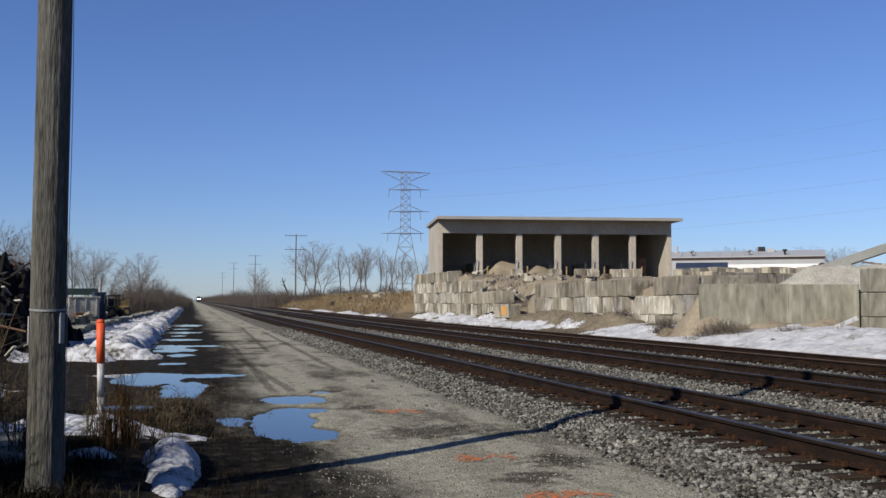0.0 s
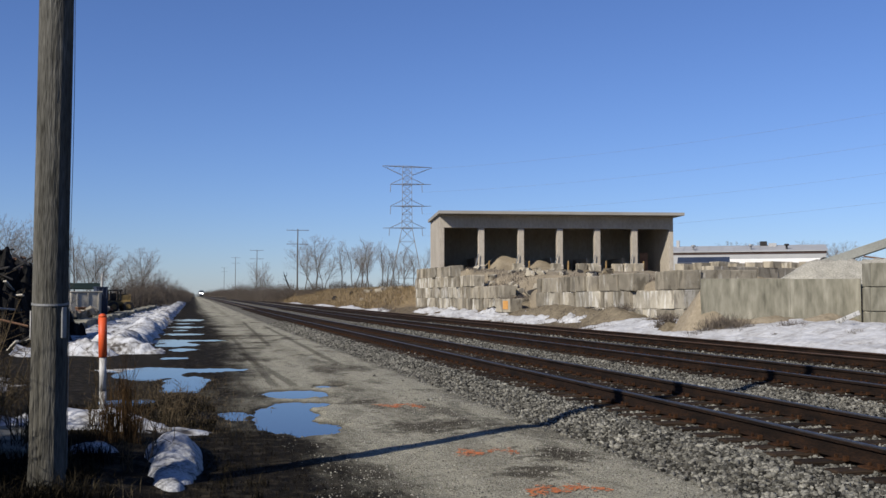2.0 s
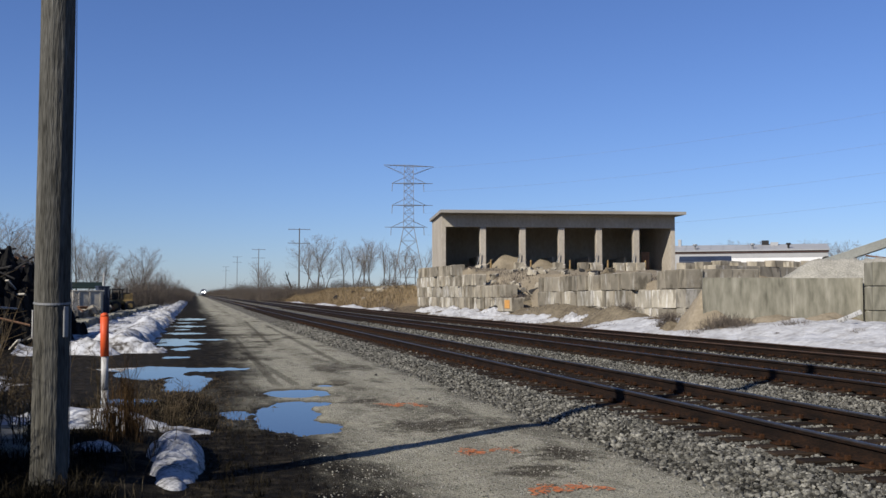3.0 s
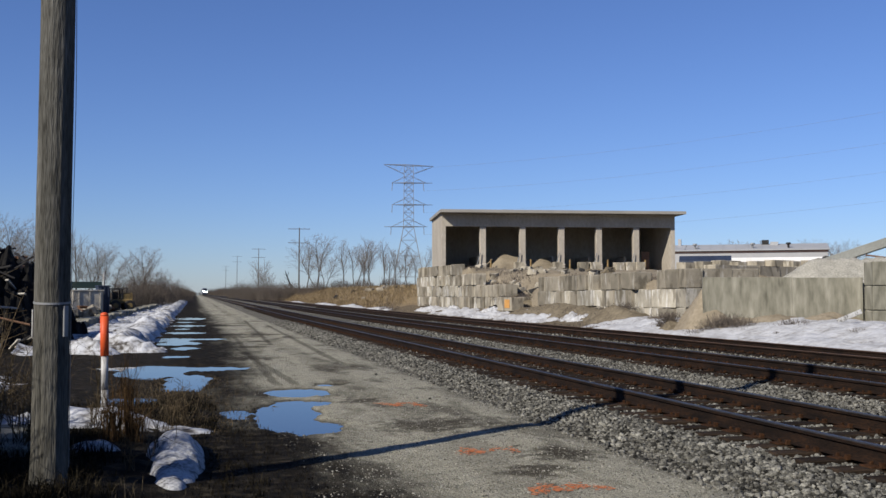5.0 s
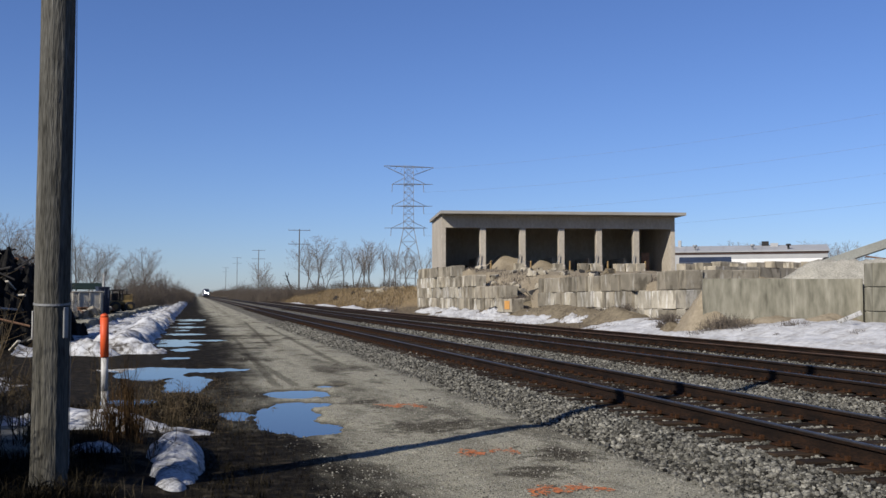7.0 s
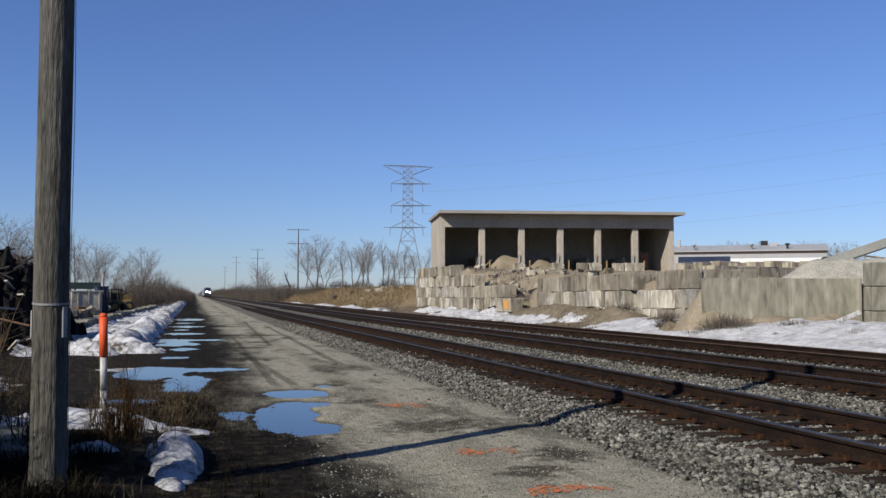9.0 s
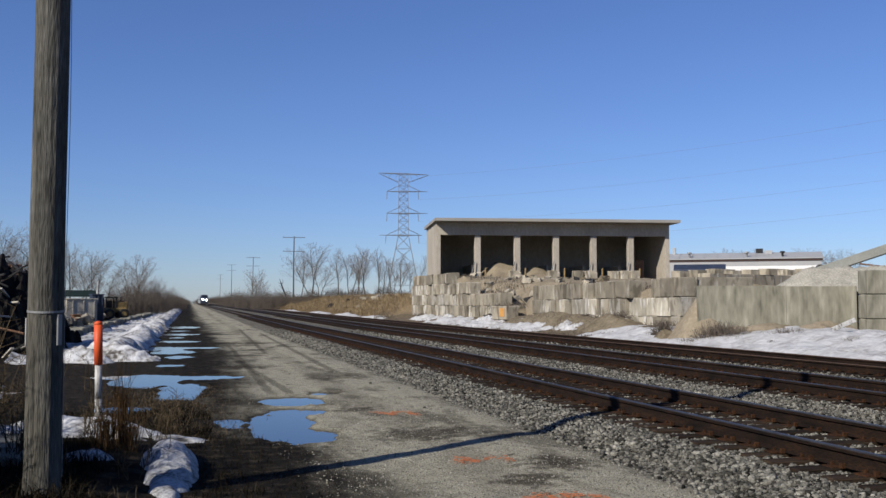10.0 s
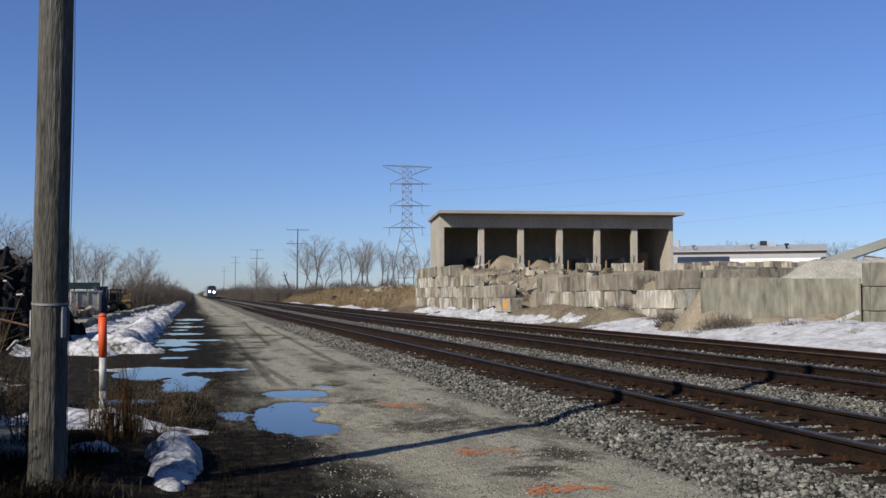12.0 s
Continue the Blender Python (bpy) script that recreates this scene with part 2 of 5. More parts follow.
# (x, y, rx, ry, depth) of the hollows that hold meltwater
NEAR_HOLLOWS = [
    (1.32, 14.8, 0.5, 1.6, 0.10), (1.42, 13.5, 0.55, 0.9, 0.10), (1.72, 16.3, 0.55, 0.6, 0.07), (1.85, 18.2, 0.6, 1.0, 0.08),
    (2.6, 19.5, 0.4, 0.5, 0.06), (0.62, 15.2, 0.25, 0.8, 0.055), (0.1, 24.6, 1.25, 0.9, 0.10), (-1.1, 25.2, 1.1, 0.7, 0.09),
    (-0.15, 20.8, 0.5, 2.2, 0.09), (-0.9, 23.6, 0.8, 1.6, 0.07), (-0.5, 29.6, 0.45, 0.7, 0.06), (-1.0, 17.2, 0.5, 0.9, 0.06),
]
FAR_HOLLOWS = [
    (0.2, 41.2, 1.15, 1.3, 0.09), (-0.95, 40.8, 0.9, 1.7, 0.10), (-0.5, 37.6, 0.85, 1.5, 0.09), (-0.3, 34.2, 0.5, 1.2, 0.08),
    (-0.45, 48.2, 1.0, 1.4, 0.10), (-0.35, 59.2, 1.05, 2.0, 0.10), (-0.3, 75.5, 1.15, 3.6, 0.10), (-0.5, 66.5, 0.7, 1.3, 0.09),
    (-0.6, 53.5, 0.4, 1.2, 0.07),
]


def ground(x, y):
    z = grade(y)
    if x < 4.9:
        z += 0.012 * nz(x, y, 1.3) + 0.008 * nz(x, y, 5)
        z += 0.03 * step(2.0, 4.0, x) * (1 - step(4.0, 4.9, x))
    if x > 4.4:
        z += 0.122 * step(4.6 + 0.12 * nz(0, y, 0.7), 5.35, x)
    for a, b in ((8.3, 10.05), (12.75, 14.4)):
        z -= 0.06 * step(a, a + 0.5, x) * (1 - step(b - 0.5, b, x))
    if x > 16.9:
        z += 0.10 * step(16.9, 18.0, x) + 0.5 * step(18.0, 21.0, x)
    if x < 0.3:
        bank = 1 - step(-1.1, 0.3 + 0.25 * nz(0, y, 0.5), x)
        near = 1 - step(13.5, 17.5, y)
        z += bank * near * (0.16 + 0.05 * nz(x, y, 1.1, 3)) - 0.02 * bank * (1 - near)
    if x < -5.0:
        z += 0.35 * (1 - step(-8.0, -5.0, x))
    if -3 < x < 4 and 10 < y < 90:
        for hx, hy, rx, ry, dep in (NEAR_HOLLOWS if y < 32 else FAR_HOLLOWS):
            r = ((x - hx) / rx) ** 2 + ((y - hy) / ry) ** 2
            if r < 3.0:
                r += 0.6 * nz(x, y * 0.6, 1.6, 7) + 0.5 * nz(x, y * 0.7, 4.2, 9) + 0.3 * nz(x, y, 9.0, 2)
                z -= dep * (1 - step(0.35, 1.35, r))
    return z


def lines(pieces):
    out = []
    for a, b, s in pieces:
        out += list(np.arange(a, b, s))
    return out


gx = lines([(-2500, -300, 440), (-300, -60, 30), (-60, -12, 4), (-12, -3, 0.6), (-3, 4.4, 0.085), (4.4, 5.6, 0.12), (5.6, 24, 0.4), (24, 60, 3), (60, 300, 24), (300, 3001, 450)])
gy = lines([(-200, -8, 24), (-8, 6, 1), (6, 22, 0.11), (22, 45, 0.28), (45, 90, 0.7), (90, 220, 5), (220, 900, 40), (900, 4901, 400)])
gm = Mesh()
gm.v = [(x, y, ground(x, y)) for y in gy for x in gx]
W = len(gx)
gm.f = [(j * W + i, j * W + i + 1, (j + 1) * W + i + 1, (j + 1) * W + i) for j in range(len(gy) - 1) for i in range(W - 1)]


def ground_material():
    """Gravel road, ballast and soil, told apart by where they lie across the tracks, with wheel tracks, damp and dead leaves."""
    m = bpy.data.materials.new("ground_cover")
    m.use_nodes = True
    n, l = m.node_tree.nodes, m.node_tree.links
    b = n["Principled BSDF"]
    b.inputs["Roughness"].default_value, b.inputs["Specular IOR Level"].default_value = 0.95, 0.05
    co = n.new("ShaderNodeTexCoord").outputs["Object"]
    sep = n.new("ShaderNodeSeparateXYZ")
    l.new(co, sep.inputs[0])

    def tex(scale, detail=5, stretch=(1, 1, 1), rough=0.6):
        mp = n.new("ShaderNodeMapping")
        mp.inputs["Scale"].default_value = stretch
        l.new(co, mp.inputs["Vector"])
        t = n.new("ShaderNodeTexNoise")
        t.inputs["Scale"].default_value, t.inputs["Detail"].default_value, t.inputs["Roughness"].default_value = scale, detail, rough
        l.new(mp.outputs[0], t.inputs["Vector"])
        return t.outputs["Fac"]

    def ramp(src, stops):
        r = n.new("ShaderNodeValToRGB")
        el = r.color_ramp.elements
        while len(el) < len(stops):
            el.new(0.5)
        for e, (p, c) in zip(el, stops):
            e.position, e.color = p, (*c, 1)
        l.new(src, r.inputs[0])
        return r.outputs[0]

    def calc(op, a, c, clamp=False):
        q = n.new("ShaderNodeMath")
        q.operation, q.use_clamp = op, clamp
        for i, s in enumerate((a, c)):
            if isinstance(s, (int, float)):
                q.inputs[i].default_value = s
            else:
                l.new(s, q.inputs[i])
        return q.outputs[0]

    def smooth(src, lo, hi):
        q = n.new("ShaderNodeMapRange")
        q.interpolation_type = "SMOOTHSTEP"
        q.inputs["From Min"].default_value, q.inputs["From Max"].default_value = lo, hi
        l.new(src, q.inputs["Value"])
        return q.outputs[0]

    def mix(fac, a, c):
        q = n.new("ShaderNodeMix")
        q.data_type = "RGBA"
        l.new(fac, q.inputs[0])
        for i, s in ((6, a), (7, c)):
            if isinstance(s, tuple):
                q.inputs[i].default_value = (*s, 1)
            else:
                l.new(s, q.inputs[i])
        return q.outputs[2]

    grit, mid, wide = tex(75, 3), tex(4.5), tex(0.55)
    # pale limestone fines of the road
    road = mix(calc("MULTIPLY", smooth(grit, 0.40, 0.62), 0.6), ramp(mid, [(0.3, (0.15, 0.142, 0.103)), (0.7, (0.315, 0.298, 0.225))]), (0.42, 0.40, 0.325))
    speck = tex(34, 3)
    road = mix(calc("MULTIPLY", smooth(speck, 0.57, 0.64), 0.75), road, (0.042, 0.036, 0.026))
    road = mix(calc("MULTIPLY", smooth(speck, 0.43, 0.36), 0.7), road, (0.40, 0.385, 0.33))
    damp = tex(0.9, 6, (1.0, 0.35, 1))
    road = mix(calc("MULTIPLY", smooth(damp, 0.53, 0.64), 0.7), road, (0.040, 0.034, 0.026))
    blot = tex(0.33, 6, (1.3, 0.4, 1))
    road = mix(calc("MULTIPLY", smooth(blot, 0.55, 0.63), 0.6), road, (0.040, 0.033, 0.024))
    pits = tex(3.2, 4, (1, 0.7, 1))
    road = mix(calc("MULTIPLY", smooth(pits, 0.62, 0.69), 0.7), road, (0.028, 0.024, 0.0182))
    # dark oily dirt where vehicles stood
    for cx, cy, rad in ((3.05, 12.9, 0.95), (3.9, 10.2, 0.6), (1.0, 11.6, 0.9), (3.0, 44.0, 1.2), (2.4, 38.0, 0.9), (3.3, 9.3, 0.5), (1.75, 8.2, 0.4), (2.7, 16.2, 0.5), (1.2, 28.0, 1.3), (1.7, 34.0, 1.1), (1.4, 45.0, 1.8), (1.2, 58.0, 2.2)):
        away = n.new("ShaderNodeVectorMath")
        away.operation = "DISTANCE"
        away.inputs[1].default_value = (cx, cy, 0)
        l.new(co, away.inputs[0])
        ragged = calc("ADD", away.outputs["Value"], calc("MULTIPLY", calc("SUBTRACT", mid, 0.5), rad * 2.2))
        road = mix(calc("MULTIPLY", smooth(ragged, rad, rad * 0.3), 0.85), road, (0.038, 0.032, 0.023))
    # tyre marks pressed into the damp fines: (x at y = 0, slope, half width, from, to)
    ragged_x = calc("ADD", sep.outputs["X"], calc("MULTIPLY", calc("SUBTRACT", tex(2.2, 4), 0.5), 0.22))
    for x0, slope, half, ya, yb in ((1.52, 0.002, 0.13, 18.5, 44), (2.8, -0.044, 0.13, 18.5, 34), (1.36, 0.0, 0.13, 6, 12.5), (1.9, 0.02, 0.12, 34, 70), (3.3, 0.012, 0.14, 24, 60), (3.9, -0.03, 0.1, 8, 11)):
        off = calc("ABSOLUTE", calc("SUBTRACT", calc("SUBTRACT", ragged_x, x0), calc("MULTIPLY", sep.outputs["Y"], slope)), 0.0)
        along = calc("MULTIPLY", smooth(sep.outputs["Y"], ya, ya + 1.5), smooth(sep.outputs["Y"], yb, yb - 3.0))
        road = mix(calc("MULTIPLY", calc("MULTIPLY", smooth(off, half, half * 0.45), along), calc("ADD", 0.25, calc("MULTIPLY", mid, 0.6))), road, (0.036, 0.031, 0.022))
    # wheel lanes along the road
    lane = n.new("ShaderNodeTexWave")
    lane.wave_type, lane.bands_direction = "BANDS", "X"
    lane.inputs["Scale"].default_value, lane.inputs["Distortion"].default_value, lane.inputs["Detail"].default_value = 0.16, 2.5, 3
    l.new(co, lane.inputs["Vector"])
    road = mix(calc("MULTIPLY", smooth(lane.outputs["Fac"], 0.6, 1.0), 0.25), road, (0.056, 0.049, 0.038))
    # ballast
    bal = ramp(tex(22, 3), [(0.38, (0.024, 0.022, 0.018)), (0.50, (0.095, 0.089, 0.074)), (0.66, (0.23, 0.22, 0.19))])
    bal = mix(calc("MULTIPLY", smooth(wide, 0.5, 0.75), 0.3), bal, (0.071, 0.049, 0.033))
    for centre in TRACKS:
        near = smooth(calc("ABSOLUTE", calc("SUBTRACT", sep.outputs["X"], centre), 0.0), 1.25, 0.8)
        bal = mix(calc("MULTIPLY", near, calc("ADD", calc("MULTIPLY", mid, 0.7), 0.02)), bal, (0.075, 0.040, 0.0152))
    # damp soil and litter of the verge with shade painted in, tan soil beyond the tracks
    # near black: dark damp soil, deepened by the roadside shade put into the colour
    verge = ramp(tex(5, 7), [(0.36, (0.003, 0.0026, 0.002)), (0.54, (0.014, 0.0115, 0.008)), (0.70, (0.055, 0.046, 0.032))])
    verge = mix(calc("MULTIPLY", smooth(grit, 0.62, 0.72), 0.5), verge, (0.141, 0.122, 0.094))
    tan = ramp(tex(1.6, 6), [(0.3, (0.080, 0.064, 0.043)), (0.7, (0.174, 0.141, 0.097))])
    x = calc("ADD", sep.outputs["X"], calc("MULTIPLY", calc("SUBTRACT", tex(0.8, 5), 0.5), 1.1))
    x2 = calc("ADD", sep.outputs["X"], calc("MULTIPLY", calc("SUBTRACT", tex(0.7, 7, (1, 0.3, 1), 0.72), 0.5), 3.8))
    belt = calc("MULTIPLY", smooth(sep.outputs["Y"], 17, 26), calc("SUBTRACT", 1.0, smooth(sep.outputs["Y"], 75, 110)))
    # close to the eye this shade-darkened verge colour spreads farther over the road
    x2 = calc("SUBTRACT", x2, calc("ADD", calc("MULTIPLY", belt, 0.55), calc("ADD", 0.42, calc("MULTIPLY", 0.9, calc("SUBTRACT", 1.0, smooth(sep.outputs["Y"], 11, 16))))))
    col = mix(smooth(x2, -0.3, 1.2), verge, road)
    col = mix(smooth(x, 4.3, 4.75), col, bal)
    col = mix(smooth(x, 17.2, 18.4), col, tan)
    # wet rims of the hollows
    wet = smooth(sep.outputs["Z"], 0.0, -0.045)
    col = mix(calc("MULTIPLY", wet, 0.75), col, (0.027, 0.023, 0.0182))
    l.new(col, b.inputs["Base Color"])
    bp = n.new("ShaderNodeBump")
    bp.inputs["Strength"].default_value, bp.inputs["Distance"].default_value = 0.85, 0.03
    l.new(calc("ADD", grit, calc("MULTIPLY", tex(22, 4), 1.5)), bp.inputs["Height"])
    l.new(bp.outputs[0], b.inputs["Normal"])
    return m


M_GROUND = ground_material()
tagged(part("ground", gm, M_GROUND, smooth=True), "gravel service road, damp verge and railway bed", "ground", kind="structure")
wv = [(x, y, grade(y) - 0.036) for y in (10, 60, 70, 80, 88) for x in (-3.2, 3.6)]
water = part("puddle_water", Mesh().add(wv, [(k, k + 1, k + 3, k + 2) for k in (0, 2, 4, 6)]), M_WATER)
tagged(water, "shallow meltwater puddles reflecting the blue sky", "puddle", kind="structure")


# ---- railway ----
def rail_profile(cx, part_name):
    top = RAIL_TOP
    if part_name == "head":
        return [(cx - 0.0375, top - 0.008), (cx - 0.03, top), (cx + 0.03, top), (cx + 0.0375, top - 0.008), (cx + 0.0375, top - 0.014), (cx - 0.0375, top - 0.014)]
    return [(cx - 0.0372, top - 0.0142), (cx + 0.0372, top - 0.0142), (cx + 0.036, top - 0.045), (cx + 0.009, top - 0.058), (cx + 0.009, top - 0.150),
            (cx + 0.07, top - 0.168), (cx + 0.07, top - 0.18), (cx - 0.07, top - 0.18), (cx - 0.07, top - 0.168), (cx - 0.009, top - 0.150),
            (cx - 0.009, top - 0.058), (cx - 0.036, top - 0.045)]


RUN = (-60, 60, 150, 300, 450, 600, 700, 1500)
SKEW = 0.12      # degrees by which the rails bear off to the left


def railway_track(cx, label, old=False, near=0):
    tr = thing("railway_track", label, "railway track", "parallel railway tracks", (cx + 12 * math.sin(radians(SKEW)), 0, 0), SKEW)
    for s in (-GAUGE_HALF, GAUGE_HALF):
        rail = part("rail", Mesh().sweep(rail_profile(s, "web"), RUN), M_WEB, tr, "rusty brown steel rail")
        part("running_surface", Mesh().sweep(rail_profile(s, "head"), RUN), M_OLDHEAD if old else M_HEAD, rail, "worn rail top")
    top = RAIL_TOP - 0.188
    tie = Mesh().box(-1.3, 1.3, -0.115, 0.115, top - 0.16, top, 0.012).data("tie", M_TIE)
    plates, spikes, rest = Mesh(), Mesh(), Mesh()
    y, k = 4.0, 0
    while y < 190:
        jog = random.uniform(-0.03, 0.03)
        if k < near:
            ob = part("tie", tie, M_TIE, tr)
            ob.matrix_basis = pose(random.uniform(-0.05, 0.05), y + jog, random.uniform(-0.012, 0.006), 0, 0, random.uniform(-1.2, 1.2))
        elif y < 120:
            rest.box(-1.3, 1.3, y + jog - 0.115, y + jog + 0.115, top - 0.16 + grade(y), top + grade(y))
        if y < 60:
            for s in (-GAUGE_HALF, GAUGE_HALF):
                plates.box(s - 0.18, s + 0.18, y - 0.09, y + 0.09, top - 0.002, top + 0.012)
                for e in (-0.085, 0.085):
                    spikes.box(s + e - 0.012, s + e + 0.012, y + 0.03, y + 0.055, top, top + 0.045)
                    spikes.box(s + e - 0.022, s + e + 0.022, y - 0.13, y - 0.09, top, top + 0.05)
        y += 0.495
        k += 1
    tagged(part("tie_plates", plates, M_PLATE, tr, "rusty tie plates under the rails"), kind="stuff")
    tagged(part("spikes", spikes, M_PLATE, tr, "rusty spikes and rail anchors"), kind="stuff")
    if rest.v:
        tagged(part("far_ties", rest, M_TIE, tr, "weathered ties sunk in ballast"), kind="stuff")
    return tr


railway_track(TRACKS[0], "mainline track with polished rails on wooden ties", near=120)
railway_track(TRACKS[1], "second mainline track with polished rails on wooden ties", near=90)
railway_track(TRACKS[2], "rusty little-used siding track on sunken ties", old=True, near=0)


def spot(bearing, dist):
    """A place in plan: degrees to the right of the track's line, metres from the eye."""
    return dist * math.sin(radians(bearing)), dist * math.cos(radians(bearing))


def heap(name, material, x0, x1, y0, y1, nx, ny, height, base=ground, smooth=True):
    """A pile or sheet that lies on the ground where height(x, y) is above nought."""
    hs = Mesh()
    xs, ys = np.linspace(x0, x1, nx), np.linspace(y0, y1, ny)
    hh = [[height(x, y) for x in xs] for y in ys]
    index = {}
    for j, y in enumerate(ys):
        for i, x in enumerate(xs):
            index[i, j] = len(hs.v)
            hs.v.append((x, y, base(x, y) + max(hh[j][i], -0.04)))
    for j in range(ny - 1):
        for i in range(nx - 1):
            if max(hh[j][i], hh[j][i + 1], hh[j + 1][i], hh[j + 1][i + 1]) > 0:
                hs.f.append((index[i, j], index[i + 1, j], index[i + 1, j + 1], index[i, j + 1]))
    used = sorted({k for q in hs.f for k in q})
    renum = {k: i for i, k in enumerate(used)}
    hs.v = [hs.v[k] for k in used]
    hs.f = [tuple(renum[k] for k in q) for q in hs.f]
    return part(name, hs, material, None, "", smooth)


# ---- utility pole at the roadside ----
def utility_pole():
    p = thing("utility_pole", "tall weathered grey wooden utility pole in the verge", "utility pole", at=(-1.178, 8.92, 0.0))
    wood = Mesh()
    n, rows = 80, 110
    knots = ((1.15, 4.5), (1.9, 4.9), (2.35, 4.3), (2.72, 4.7), (3.1, 4.2), (3.5, 4.85), (3.75, 4.6), (4.3, 4.4), (5.0, 4.8))
    for j in range(rows):
        z = -0.4 + 11.4 * j / (rows - 1)
        r0 = 0.1475 - 0.0022 * max(z, 0)
        for i in range(n):
            a = 6.28319 * i / n
            r = r0 * (1 + 0.025 * nz(i * 0.9, z * 0.35, 1.0, 5) + (0.10 * (1 - step(0.1, 0.5, z)) * max(0, math.cos(a - 3.6))))
            # a long drying crack
            if abs(a - 4.2 + 0.05 * nz(z, 0, 0.8)) < 0.07 and z < 1.3:
                r -= 0.04
            r += 0.0035 * nz(a * 9, z * 0.5, 1.0, 3) + 0.003 * nz(a * 22, z * 0.8, 1.0, 8)
            for kz, ka in knots:
                q = ((z - kz) / 0.05) ** 2 + ((a - ka) / 0.16) ** 2
                if q < 4:
                    r += 0.012 * math.exp(-q) - 0.016 * math.exp(-q * 6)
            wood.v.append((r * math.cos(a) + 0.006 * nz(0, z, 0.4), r * math.sin(a), z))
    wood.f = [(j * n + i, j * n + (i + 1) % n, (j + 1) * n + (i + 1) % n, (j + 1) * n + i) for j in range(rows - 1) for i in range(n)]
    wood.f.append(tuple((rows - 1) * n + i for i in range(n)))
    part("shaft", wood, M_WOODPOLE, p, smooth=True)
    band, m = Mesh(), 36
    for i in range(m):
        a = 6.28319 * i / m
        for dr, dz in ((-0.004, -0.009), (0.005, -0.009), (0.005, 0.009), (-0.004, 0.009)):
            band.v.append(((0.146 + dr) * math.cos(a), (0.146 + dr) * math.sin(a), 1.69 + dz + 0.012 * math.sin(a)))
    band.f = [(4 * i + j, 4 * ((i + 1) % m) + j, 4 * ((i + 1) % m) + (j + 1) % 4, 4 * i + (j + 1) % 4) for i in range(m) for j in range(4)]
    part("band", band, M_STEEL, p, "dull metal band")
    wire = [(0.18 + 0.02 * nz(0, k, 0.35, 2), -0.03, 0.3 + k * 0.44) for k in range(24)]
    wire = [(0.150 - 0.0022 * z + 0.008 + (0.014 * math.sin((z - 2.2) / 2.6 * 3.14) if 2.2 < z < 4.8 else 0), y, z) for x, y, z in wire]
    strand = Mesh()
    strand.v = [(x + 0.003 * math.cos(1.2566 * i), y + 0.003 * math.sin(1.2566 * i), z) for x, y, z in wire for i in range(5)]
    strand.f = [(5 * j + i, 5 * j + (i + 1) % 5, 5 * j + 5 + (i + 1) % 5, 5 * j + 5 + i) for j in range(len(wire) - 1) for i in range(5)]
    part("ground_wire", strand, M_STEEL, p, "thin loose ground wire")
    part("tag", Mesh().box(-0.006, 0.006, -0.04, 0.04, -0.12, 0.12, 0.003, pose(-0.148, -0.01, 1.51)), M_WHITE, p, "white marker strip")
    part("conduit", Mesh().box(-0.012, 0.012, -0.025, 0.025, -0.13, 0.13, 0.004, pose(0.118, -0.088, 1.53, 0, 0, -37)), M_STEEL, p, "grey marker strip")
    return p


utility_pole()


def marker_post():
    p = thing("marker_post", "leaning orange and white plastic marker post", "marker post", at=(-1.16, 14.0, 0.0), rz=0)
    p.matrix_basis = pose(-1.16, 14.0, -0.02, 0, -1.0, 0)
    body = Mesh()
    body.path([(0, 0, 0.0), (0, 0, 0.5), (0, 0, 0.96)], [0.046, 0.046, 0.046], 14)
    part("lower_tube", body, M_WHITE, p, "scuffed white lower half", True)
    cap = Mesh().path([(0, 0, 0.955), (0, 0, 1.49), (0, 0, 1.525), (0, 0, 1.54)], [0.056, 0.056, 0.05, 0.02], 14)
    part("upper_tube", cap, M_ORANGE, p, "orange dome-topped sleeve", True)


marker_post()


# ---- block wall ----
def wall_x(y):
    return 20.25 + (91 - y) * 0.028


def block_mesh(w, seed, material=M_BLOCK):
    """A block with a roughened edge and a face that is not quite flat."""
    rnd = random.Random(seed)
    bm = Mesh().box(0, 0.9, 0, w, 0, 0.885, 0.03)
    bm.v = [(x + rnd.uniform(-0.035, 0.035), y + rnd.uniform(-0.02, 0.02), z + rnd.uniform(-0.03, 0.02)) for x, y, z in bm.v]
    return bm.data("block", material)


BLOCKS = {w: [block_mesh(w, 10 * k + int(w * 10)) for k in range(4)] for w in (0.885, 1.785)}
WALL_BLOCKS = {(w, m.name): [block_mesh(w, 7 * k + int(w * 100), m) for k in range(4)] for w in (0.58, 0.885, 1.185) for m in (M_BLOCK, M_PALEBLOCK, M_OLDBLOCK)}


